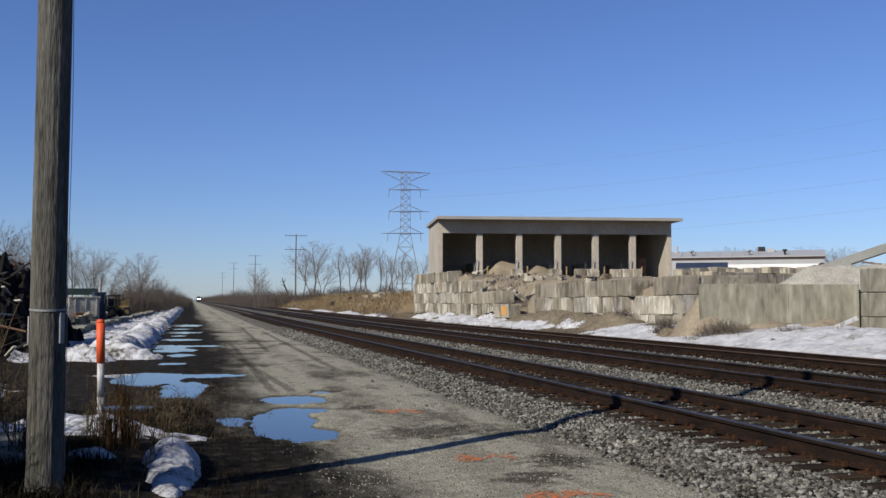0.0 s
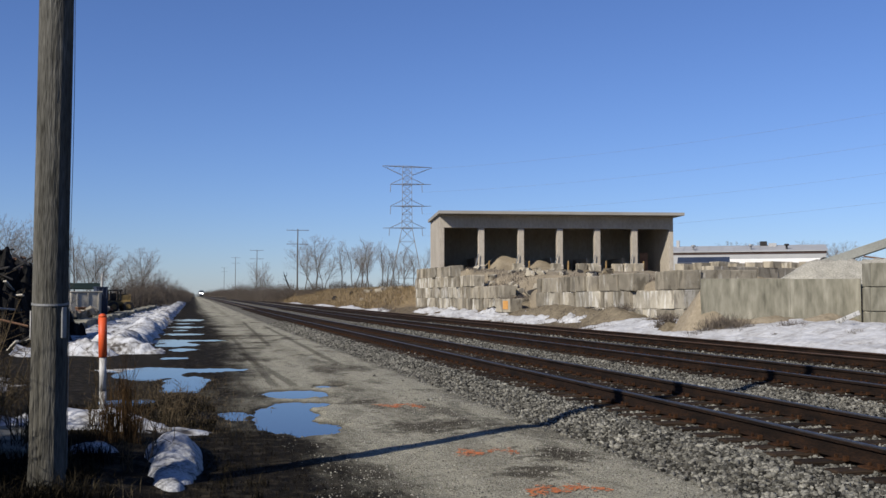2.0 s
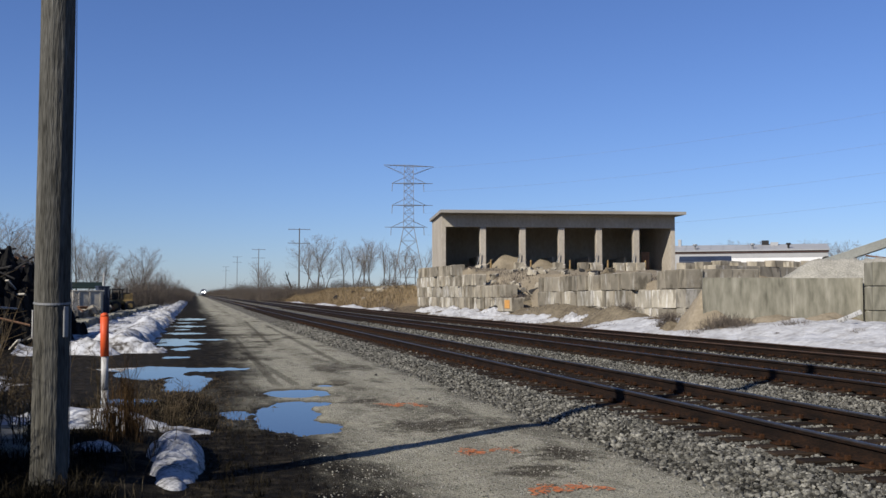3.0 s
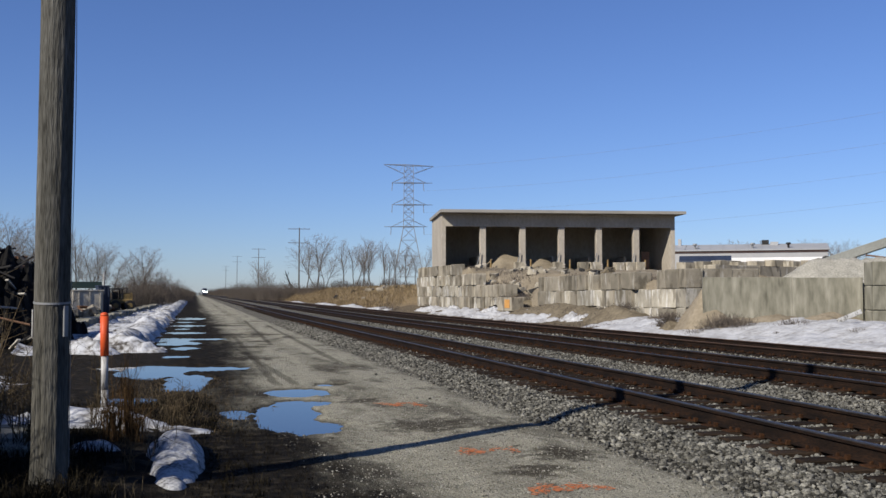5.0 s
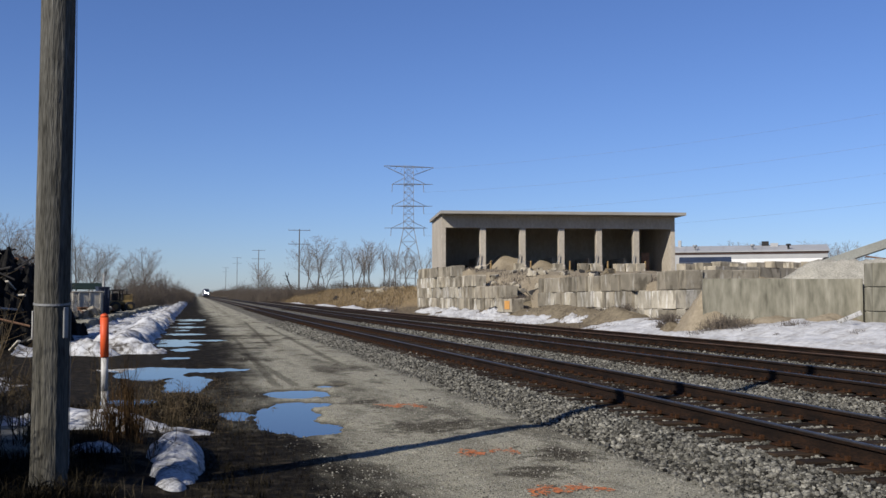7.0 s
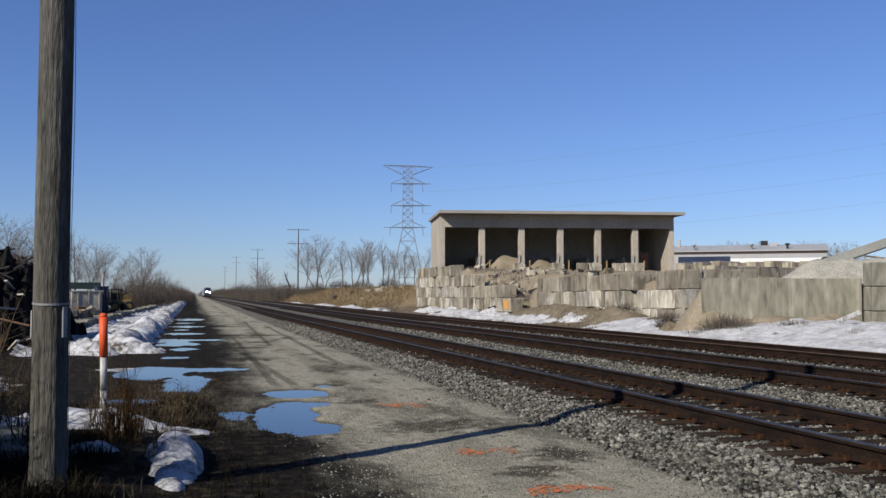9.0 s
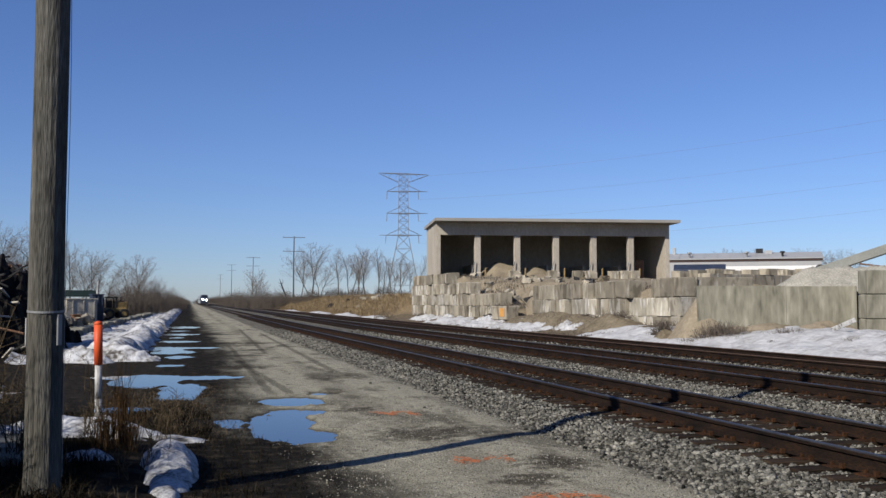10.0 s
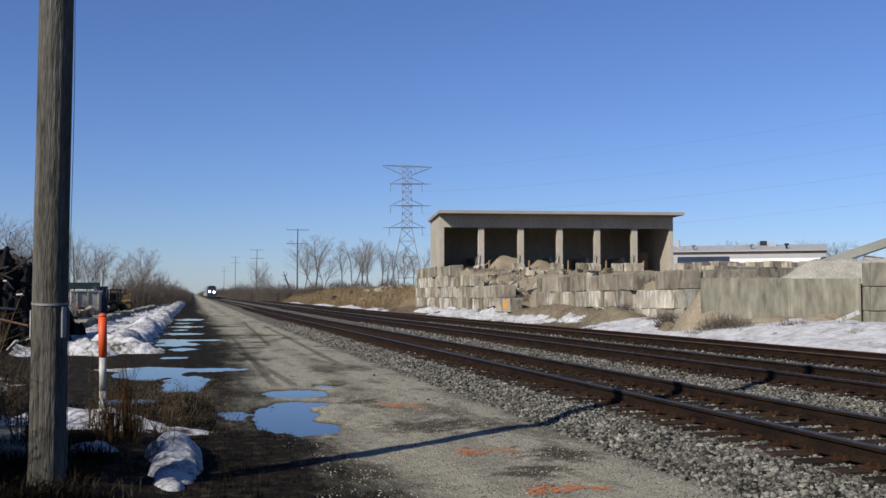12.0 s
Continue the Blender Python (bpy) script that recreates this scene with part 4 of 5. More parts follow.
# ---- orange survey paint on the road ----
M_PAINT = mat("orange_marking_paint", ramp2((0.380, 0.106, 0.030), (0.517, 0.182, 0.061)), 30, 0.8, 0.0, 0.2, 90)


def paint_mark(pts, seed, label="worn orange survey paint on the gravel"):
    rnd = random.Random(seed)
    m = Mesh()
    for (ax, ay), (bx, by) in zip(pts, pts[1:]):
        n = int(math.hypot(bx - ax, by - ay) / 0.005)
        for k in range(n):
            if rnd.random() < 0.3:
                continue
            x, y = ax + (bx - ax) * k / n + rnd.gauss(0, 0.045), ay + (by - ay) * k / n + rnd.gauss(0, 0.06)
            r = rnd.uniform(0.006, 0.027)
            m.add([(x + r * math.cos(a) * rnd.uniform(0.6, 1.2), y + r * math.sin(a) * rnd.uniform(0.6, 1.2), ground(x, y) + 0.012) for a in (0, 1.05, 2.09, 3.14, 4.19, 5.24)], [(0, 1, 2, 3, 4, 5)])
    return tagged(part("paint_mark", m, M_PAINT), label, "paint mark", "survey paint marks", "stuff")


paint_mark([(2.88, 10.35), (2.98, 10.75), (3.05, 10.45), (3.2, 10.6), (3.42, 10.6), (3.45, 10.4)], 1)
paint_mark([(2.9, 8.15), (3.05, 8.5), (3.2, 8.25), (3.3, 8.45), (3.6, 8.2)], 2)
paint_mark([(2.9, 15.7), (3.05, 15.1), (3.2, 15.6), (3.4, 15.4), (3.42, 14.9)], 3, "faded orange survey paint on the gravel")


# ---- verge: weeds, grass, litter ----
# dead grass darkened almost to black: the verge's shade is put into its colour
M_SHADEDGRASS = mat("verge_grass", ramp2((0.003, 0.0028, 0.002), (0.022, 0.018, 0.011)), 2, 0.95, 0.0, 0.0, 20, island=0.7, spec=0.05)
M_REED = mat("tan_reed", ramp2((0.026, 0.016, 0.0075), (0.085, 0.052, 0.025)), 2, 0.95, 0.0, 0.0, 20, island=0.5, spec=0.05)


def verge_place(r):
    y = 6.6 + 10.5 * r.random() ** 1.3
    right = 0.4 + 0.3 * nz(0, y, 0.8) + (0.3 if y < 10.5 else 0)
    x = right - abs(r.gauss(0, 1.1)) - 0.1
    if -0.75 < x < 0.5 and 7.9 < y < 13.2:
        x -= 1.1
    if nz(x, y, 1.7, 4) < -0.08:
        y += 0.4
        x -= 0.25
    return x, y


def blades(name, label, count, place, height, material, width=0.006, seed=5, base=ground, bend=0.6):
    """Many thin bent blades in one mesh."""
    rnd = random.Random(seed)
    m = Mesh()
    for _ in range(count):
        x, y = place(rnd)
        z, h = base(x, y), height * rnd.uniform(0.4, 1.15)
        a = rnd.uniform(0, 6.28)
        lean = rnd.uniform(0.05, bend) * h
        w = width * rnd.uniform(0.7, 1.4)
        c, s = math.cos(a), math.sin(a)
        b1 = (x + c * lean * 0.3, y + s * lean * 0.3, z + h * 0.6)
        tip = (x + c * lean, y + s * lean, z + h * rnd.uniform(0.8, 1.0))
        m.add([(x - s * w, y + c * w, z - 0.02), (x + s * w, y - c * w, z - 0.02), (b1[0] + s * w * 0.8, b1[1] - c * w * 0.8, b1[2]), (b1[0] - s * w * 0.8, b1[1] + c * w * 0.8, b1[2]), tip],
              [(0, 1, 2, 3), (3, 2, 4)])
    ob = part(name, m, material)
    return tagged(ob, label, "grass", kind="stuff")


blades("verge_grass", "matted dead brown grass of the verge", 9000, verge_place, 0.10, M_SHADEDGRASS, 0.004, 21, bend=2.2)
blades("verge_grass", "tangled dead grass round the pole foot", 2600, lambda r: (r.uniform(-3.4, -0.8), 8.0 + 3.0 * r.random()), 0.2, M_SHADEDGRASS, 0.004, 22, bend=2.0)
M_STRAW = mat("pale_straw", ramp2((0.04, 0.033, 0.02), (0.11, 0.09, 0.057)), 2, 0.95, 0.0, 0.0, 20, island=0.5, spec=0.05)
blades("straw", "pale broken straw strewn over the dark verge", 130, lambda r: (r.gauss(-0.85, 0.45), 7.4 + 1.6 * r.random()), 0.16, M_STRAW, 0.002, 24, bend=3.5)
# the litter takes the same shade-darkened grass colour
blades("verge_litter", "short dead grass and litter on the dark road edge", 1500, lambda r: (r.uniform(0.0, 1.5) * r.random() ** 0.5, r.uniform(7.4, 13.5)), 0.05, M_SHADEDGRASS, 0.004, 27, bend=3.0)
blades("straw", "pale broken straw strewn over the dark verge", 500, lambda r: (r.gauss(-0.2, 0.5), r.uniform(13.2, 20)), 0.10, M_STRAW, 0.003, 25, bend=3.0)
blades("wet_grass", "flattened dead grass at the puddle edge", 6500, lambda r: (r.gauss(-0.35, 0.55), r.uniform(13, 22)), 0.05, M_WEED, 0.004, 23, bend=3.0)


def weed(x, y, h, seed, material=M_WEED, stems=7, label="dead brown branching weed"):
    rnd = random.Random(seed)
    m = Mesh()
    for _ in range(stems):
        p = Vector((rnd.gauss(0, 0.05), rnd.gauss(0, 0.05), -0.03))
        q = p + Vector((rnd.gauss(0, 0.16) * h, rnd.gauss(0, 0.16) * h, h * rnd.uniform(0.6, 1)))
        mid = (p + q) / 2 + Vector((rnd.gauss(0, 0.03), rnd.gauss(0, 0.03), 0))
        m.path([p, mid, q], [0.005, 0.004, 0.002], 4)
        for _ in range(6):
            s = mid + (q - mid) * rnd.uniform(-0.3, 0.95)
            e = s + Vector((rnd.gauss(0, 0.13), rnd.gauss(0, 0.13), rnd.uniform(0.03, 0.2))) * h
            m.tube(s, e, 0.003, 0.0015, 3)
    t = thing("weed", label, "weed", "dead weeds of the verge", (x, y, ground(x, y)))
    tagged(part("stem_tangle", m, material, t), kind="stuff")


rv = random.Random(31)
for k in range(46):
    y = rv.uniform(9.5, 17)
    weed(rv.uniform(-0.2 * y - 0.3, -1.5) if k % 3 else rv.uniform(-1.3, -0.1), y, rv.uniform(0.5, 1.25) if k % 3 else rv.uniform(0.3, 0.7), 100 + k)
# the thicket beside the pole, whose edge shows at the left
for k in range(40):
    weed(rv.uniform(-4.6, -2.0), rv.uniform(6.0, 12.5), rv.uniform(1.0, 1.8), 200 + k, stems=12, label="tall dead weed in a dense thicket")


def reed(x, y, h, seed):
    rnd = random.Random(seed)
    m = Mesh()
    for _ in range(80):
        px, py = rnd.gauss(0, 0.05), rnd.gauss(0, 0.05)
        m.path([(px, py, -0.03), (px + rnd.gauss(0, 0.03), py, h * 0.5), (px + rnd.gauss(0, 0.08), py + rnd.gauss(0, 0.08), h * rnd.uniform(0.35, 1))], [0.0035, 0.003, 0.0015], 3)
    t = thing("grass_tuft", "upright tuft of tan dead reeds", "grass tuft", "tan reed tufts", (x, y, ground(x, y)))
    part("tuft", m, M_REED, t)


reed(-0.76, 11.9, 1.05, 1)
reed(-0.88, 11.5, 0.6, 2)
reed(-0.62, 11.6, 0.5, 3)

slab = part("concrete_slab", Mesh().box(-3.9, -1.62, 10.6, 12.5, 0.0, 0.24, 0.02), M_CONC)
tagged(slab, "flat concrete slab edge among the weeds", "slab")


# dense brush just beyond the roadside, of which the shade falls over the verge
def shade_brush(x, y, w, h, seed):
    rnd = random.Random(seed)
    m = Mesh()
    for _ in range(760):
        a, r = rnd.uniform(0, 6.28), w * math.sqrt(rnd.random()) * 0.5
        p = Vector((r * math.cos(a), r * math.sin(a), -0.05))
        q = p + Vector((rnd.gauss(0, 0.05) * h, rnd.gauss(0, 0.07) * h, h * rnd.uniform(0.5, 1)))
        m.tube(p, q, 0.009, 0.004, 3, False)
        for _ in range(4):
            s = p + (q - p) * rnd.uniform(0.2, 0.95)
            m.tube(s, s + Vector((rnd.gauss(0, 0.08), rnd.gauss(0, 0.12), rnd.uniform(0.05, 0.3))) * h, 0.006, 0.003, 3, False)
    t = thing("brush", "dense leafless roadside brush", "bush", "brush thickets", (x, y, ground(x, y)))
    tagged(part("stem_tangle", m, M_BRUSH, t), kind="stuff")


for k, (x, y, w, h) in enumerate([(-3.0, 6.2, 1.4, 1.8), (-3.1, 7.7, 1.5, 1.0), (-3.1, 9.6, 1.0, 1.7), (-3.6, 9.8, 1.4, 1.9), (-2.8, 4.9, 1.3, 1.6), (-4.2, 11.6, 1.8, 1.7), (-3.35, 8.5, 0.9, 2.7), (-2.9, 6.2, 1.1, 2.2), (-2.7, 5.2, 1.1, 2.3)]):
    shade_brush(x, y, w, h, 700 + k)


# ---- junk yard on the near side ----
CURB = []
for k in range(4):
    cm = Mesh().box(0, 0.9, 0, 1.8, 0, 0.9, 0.03)
    cm.v = [(x + random.uniform(-0.03, 0.03), y, z + random.uniform(-0.03, 0.03)) for x, y, z in cm.v]
    CURB.append(cm.data("block", M_CONC))
curb = thing("block_row", "low row of concrete blocks edging the snow", "block row")
for k in range(48):
    ob = part("block", CURB[k % 4], M_CONC, curb)
    y = 44 + 1.82 * k
    ob.matrix_basis = pose(-6.5 + 0.012 * (y - 44) + 0.05 * math.sin(k * 2.3), y, -0.45 + 0.04 * math.sin(k) + grade(y), 0, 0, 0.6)


def tub(bearing, dist, w, h, material, name, label, category, z=0.3):
    x, y = spot(bearing, dist)
    t = thing(name, label, category, at=(x, y, z), rz=-bearing + 14)
    part("side_panel", Mesh().box(-w / 2, w / 2, -0.06, 0.06, 0, h, 0.02), material, t)
    part("side_panel", Mesh().box(-w / 2, w / 2, w * 0.8, w * 0.8 + 0.12, 0, h, 0.02), material, t)
    part("end_panel", Mesh().box(-w / 2, -w / 2 + 0.12, 0.065, w * 0.8 - 0.005, 0, h, 0.02), material, t)
    part("end_panel", Mesh().box(w / 2 - 0.12, w / 2, 0.065, w * 0.8 - 0.005, 0, h, 0.02), material, t)
    for e in (-0.3, 0.05, 0.4):
        part("rib", Mesh().box(e * w - 0.05, e * w + 0.05, -0.13, -0.065, 0.02, h - 0.05, 0.01), material, t)
    part("lid", Mesh().box(-w / 2 - 0.05, w / 2 + 0.05, -0.14, w * 0.8 + 0.16, h + 0.004, h + 0.1, 0.02), material, t)
    return t


M_GREYBIN = mat("tan_grey_steel", ramp2((0.28, 0.258, 0.215), (0.40, 0.372, 0.315)), 1.5, 0.8, 0.0, 0.1, 12)
M_GREENROOF = mat("dark_green_sheet", ramp2((0.006, 0.012, 0.010), (0.013, 0.023, 0.019)), 1.5, 0.8, 0.0, 0.1, 12, spec=0.1)
tub(-5.71, 78, 2.2, 1.75, M_GREYBIN, "storage_bin", "grey steel storage bin among scrap", "bin")
x, y = spot(-6.0, 90)
roof = thing("lean_to", "dark green sheet roof on posts behind the bin", "lean-to", at=(x, y, 0.35), rz=6)
part("roof_sheet", Mesh().prism([(-0.2, 2.0), (-0.2, 2.08), (2.8, 2.6), (2.8, 2.52)], "x", -1.6, 1.6), M_GREENROOF, roof)
for px, py in ((-1.5, 0), (1.5, 0), (-1.5, 2.6), (1.5, 2.6)):
    part("post", Mesh().box(px - 0.06, px + 0.06, py - 0.06, py + 0.06, 0, 2.03 + 0.173 * py, 0.01), M_DARK, roof)
tub(-4.90, 80, 0.85, 2.1, M_BLUE, "storage_cabinet", "dark blue metal cabinet beside the bin", "cabinet")
tub(-5.95, 70, 0.5, 0.6, M_RUSTY, "scrap_box", "small rusty box in front of the bin", "box", 0.35)
x, y = spot(-4.90, 80.3)
tagged(part("stove_pipe", Mesh().path([(x, y, 2.5), (x, y, 3.0), (x, y, 3.5)], [0.1, 0.1, 0.06], 8), M_WHITE), "short white pipe standing on the cabinet", "pipe")


M_OLDYELLOW = mat("dull_yellow_paint", ramp2((0.053, 0.038, 0.0167), (0.182, 0.125, 0.046)), 2.5, 0.75, 0.0, 0.2, 14)


def loader():
    x, y = spot(-3.92, 92)
    t = thing("wheel_loader", "old yellow loader parked behind scrap", "loader", at=(x, y, 0.35), rz=15)
    part("body", Mesh().box(-0.95, 0.95, 0, 1.4, 0.6, 1.05, 0.1), M_OLDYELLOW, t)
    part("hood", Mesh().prism([(0.1, 1.054), (0.1, 1.5), (0.3, 1.62), (1.1, 1.62), (1.3, 1.5), (1.3, 1.054)], "x", 0.0, 0.9), M_OLDYELLOW, t)
    for px in (-0.85, 0.0):
        for py in (0.1, 1.3):
            part("cab_post", Mesh().box(px - 0.05, px + 0.05, py - 0.05, py + 0.05, 1.054, 1.9, 0.01), M_DARK, t)
    part("cab_roof", Mesh().box(-1.0, 0.15, -0.05, 1.45, 1.904, 2.02, 0.04), M_DARK, t, "dark cab roof")
    part("seat", Mesh().box(-0.7, -0.25, 0.45, 0.95, 1.054, 1.7, 0.08), M_DARK, t)
    for px in (-0.62, 0.62):
        for py in (-0.28, 1.42):
            w = part("wheel", Mesh().path([(px, py, 0.48), (px, py + 0.06, 0.48), (px, py + 0.24, 0.48), (px, py + 0.3, 0.48)], [0.42, 0.48, 0.48, 0.42], 18), M_DARK, t, "black tyre")
            part("rim", Mesh().path([(px, py - 0.02, 0.48), (px, py - 0.004, 0.48)], [0.22, 0.24], 12), M_OLDYELLOW, w, "yellow wheel rim")
    part("bucket", Mesh().prism([(-1.75, 0.15), (-1.7, 0.85), (-1.55, 0.85), (-1.5, 0.3), (-1.0, 0.2), (-1.0, 0.1)], "y", -0.25, 1.65), M_OLDYELLOW, t, "worn steel bucket")
    part("lift_arm", Mesh().path([(-0.4, 0.0, 1.0), (-1.1, -0.05, 0.75), (-1.5, 0.0, 0.5)], [0.09, 0.08, 0.07], 6), M_OLDYELLOW, t)
    part("exhaust", Mesh().path([(0.5, 0.6, 1.6), (0.5, 0.6, 2.1)], [0.05, 0.05], 8), M_DARK, t)


loader()
rj = random.Random(8)
for k in range(46):
    b = rj.uniform(-6.58, -2.54)
    x, y = spot(b, rj.uniform(62, 88) if b < -3.50 else rj.uniform(90, 110))
    x = min(x, -7.2)
    rock = Mesh().box(-0.5, 0.5, -0.4, 0.4, -0.3, 0.35, 0.12)
    rock.v = [(a + rj.gauss(0, 0.09), c + rj.gauss(0, 0.09), e + rj.gauss(0, 0.07)) for a, c, e in rock.v]
    ob = part("rubble", rock, rj.choice((M_BLOCK, M_SOIL, M_RUSTY, M_BLOCK)))
    ob.matrix_basis = pose(x, y, 0.42 + grade(y) + rj.uniform(0, 0.2), rj.uniform(-20, 20), rj.uniform(-20, 20), rj.uniform(0, 360)) @ Matrix.Diagonal((*[rj.uniform(0.35, 0.85)] * 3, 1))
    tagged(ob, "broken chunk of rubble in the scrap heap", "rubble", "scrap rubble")
M_SCRAP = mat("blackened_scrap", ramp2((0.0025, 0.0025, 0.003), (0.012, 0.0115, 0.011)), 3, 0.8, 0.0, 0.3, 20, spec=0.1)


def scrap_heap(bearing, dist, rx, ry, h, seed):
    cx, cy = spot(bearing, dist)

    def height(x, y):
        r = math.hypot((x - cx) / rx, (y - cy) / ry)
        return h * (1 - r ** 2) + 0.8 * nz(x, y, 0.9, seed) + 0.55 * nz(x, y, 3.1, seed) + 0.35 * nz(x, y, 7.5, seed)
    HEAPS.append((cx, cy, 1.3 * rx, 1.3 * ry, height))
    tagged(heap("scrap_heap", M_SCRAP, cx - 1.3 * rx, cx + 1.3 * rx, cy - 1.3 * ry, cy + 1.3 * ry, 120, 120, height, smooth=False), "dark tangled heap of scrap metal", "scrap heap", "scrap heaps")


scrap_heap(-9.82, 42, 3.0, 3.5, 2.6, 3)
scrap_heap(-10.91, 38, 3.0, 3.0, 3.2, 4)


for k in range(44):
    # leaning scrap bars and planks in the dark heap at the yard's edge
    b, dist = rj.uniform(-10.78, -8.49), rj.uniform(34, 44)
    x, y = spot(b, dist)
    size = rj.uniform(0.35, 0.9)
    pl = Mesh().box(-size, size, -0.06, 0.06, -0.03, 0.03, 0.01)
    ob = part("scrap_bar", pl, rj.choice((M_DARK, M_DARK, M_RUSTY, M_STEEL, M_GREYBIN)))
    ob.matrix_basis = pose(x, y, surface(x, y) + rj.uniform(0.0, 0.12), rj.uniform(-20, 20), rj.uniform(-35, 35), rj.uniform(0, 360))
    tagged(ob, "bent scrap bar sticking out of a dark heap", "scrap", "scrap bars")


# ---- rubble and clutter on the far side ----
for k in range(60):
    y = rj.uniform(60, 88)
    x = wall_x(y) + rj.uniform(0.8, 9) if k % 3 else rj.uniform(20.6, 23)
    if k % 3 == 0:
        y = rj.uniform(61, 68)
    rock = Mesh().box(-0.3, 0.3, -0.22, 0.22, -0.2, 0.2, 0.07)
    rock.v = [(a + rj.gauss(0, 0.07), c + rj.gauss(0, 0.07), e + rj.gauss(0, 0.05)) for a, c, e in rock.v]
    ob = part("rubble", rock, rj.choice((M_BLOCK, M_BLOCK, M_SOIL, M_DARK)))
    ob.matrix_basis = pose(x, y, ground(x, y) + max(fill_height(x, y), 0.0) + 0.08, rj.uniform(-20, 20), rj.uniform(-20, 20), rj.uniform(0, 360)) @ Matrix.Diagonal((*[rj.uniform(0.5, 1.3)] * 3, 1))
    tagged(ob, "broken concrete chunk on the yard fill", "rubble", "yard rubble")
blades("wall_top_grass", "dead brown grass on the fill behind the blocks", 4500, lambda r: ((lambda y: (wall_x(y) + 0.7 + 3.0 * r.random() ** 1.6, y))(r.uniform(42.5, 90))), 0.28, M_BRUSH, 0.014, 61, lambda x, y: ground(x, y) + max(0, fill_height(x, y)), 0.9)
blades("bank_grass", "thin dead grass on the soil beside the siding", 3000, lambda r: (r.uniform(17.6, 20.4), r.uniform(42, 92)), 0.13, M_BRUSH, 0.01, 62, surface, 1.2)
rowb = thing("block_row", "row of square concrete blocks in front of the shed bays", "block row")
for k, bx in enumerate((10.65, 13.2, 14.2, 16.8, 17.75, 18.7, 6.9)):
    ob = part("block", BLOCKS[0.885][k % 4], M_BLOCK, rowb)
    ob.matrix_basis = pose(22.96, 91.9, 4.05, 0, 0, -8.25) @ pose(bx, -1.6 - 0.2 * (k % 3), 0.0, 0, 0, 6 * (k % 2) - 90) @ pose(-0.9, 0, 0)
far_row = thing("block_row", "row of pale concrete blocks behind the yard", "block row")
for k in range(9):
    ob = part("block", BLOCKS[1.785][k % 4], M_BLOCK, far_row)
    x, y = spot(27.45 + 0.95 * k, 66)
    ob.matrix_basis = pose(x, y, 3.0 + 0.05 * (k % 3), 0, 0, -76)
tarp = part("tarp_heap", Mesh().prism([(0, 2.6), (0.3, 4.4), (1.2, 4.85), (2.4, 4.5), (3, 2.6)], "x", 0, 4.4), M_BLUE)
x, y = spot(27.61, 88)
tarp.matrix_basis = pose(x, y, 0.35, 0, 0, -30)
tagged(tarp, "blue tarpaulin over a long heap", "tarpaulin")


M_GREYSTEEL = mat("weathered_grey_paint", ramp2((0.15, 0.155, 0.14), (0.23, 0.235, 0.215)), 1.2, 0.75, 0.1, 0.15, 14)


def conveyor():
    x, y = spot(35.75, 56)
    t = thing("conveyor", "grey steel gravel conveyor rising over the pile", "conveyor", at=(x, y, 3.25), rz=-38)
    tilt = pose(0, 0, 0, 0, -18.8, 0)
    part("belt_trough", Mesh().box(-0.3, 14, -0.45, 0.45, 0.3, 0.42, 0.02, tilt), M_STEEL, t)
    part("side_rail", Mesh().box(-0.3, 14, -0.56, -0.46, 0.1, 0.56, 0.02, tilt), M_GREYSTEEL, t)
    part("side_rail", Mesh().box(-0.3, 14, 0.46, 0.56, 0.1, 0.56, 0.02, tilt), M_GREYSTEEL, t)
    part("tail_drum", Mesh().path([(-0.3, -0.44, 0.3), (-0.3, 0.44, 0.3)], [0.28, 0.28], 14), M_DARK, t)
    for k in range(6):
        a = 1.6 + 2.0 * k
        part("strut", Mesh().tube((a, -0.5, a * 0.364 + 0.0), (a + 1.2, -0.5, (a + 1.2) * 0.364 - 0.62), 0.045, 0.045, 5), M_RUSTY, t)
    part("lower_chord", Mesh().box(1.3, 14, -0.55, -0.45, -0.72, -0.6, 0.01, tilt), M_RUSTY, t)
    part("leg", Mesh().tube((4.1, -0.4, 1.2), (4.4, -0.4, -2.9), 0.07, 0.07, 6), M_YELLOW, t, "yellow support leg")


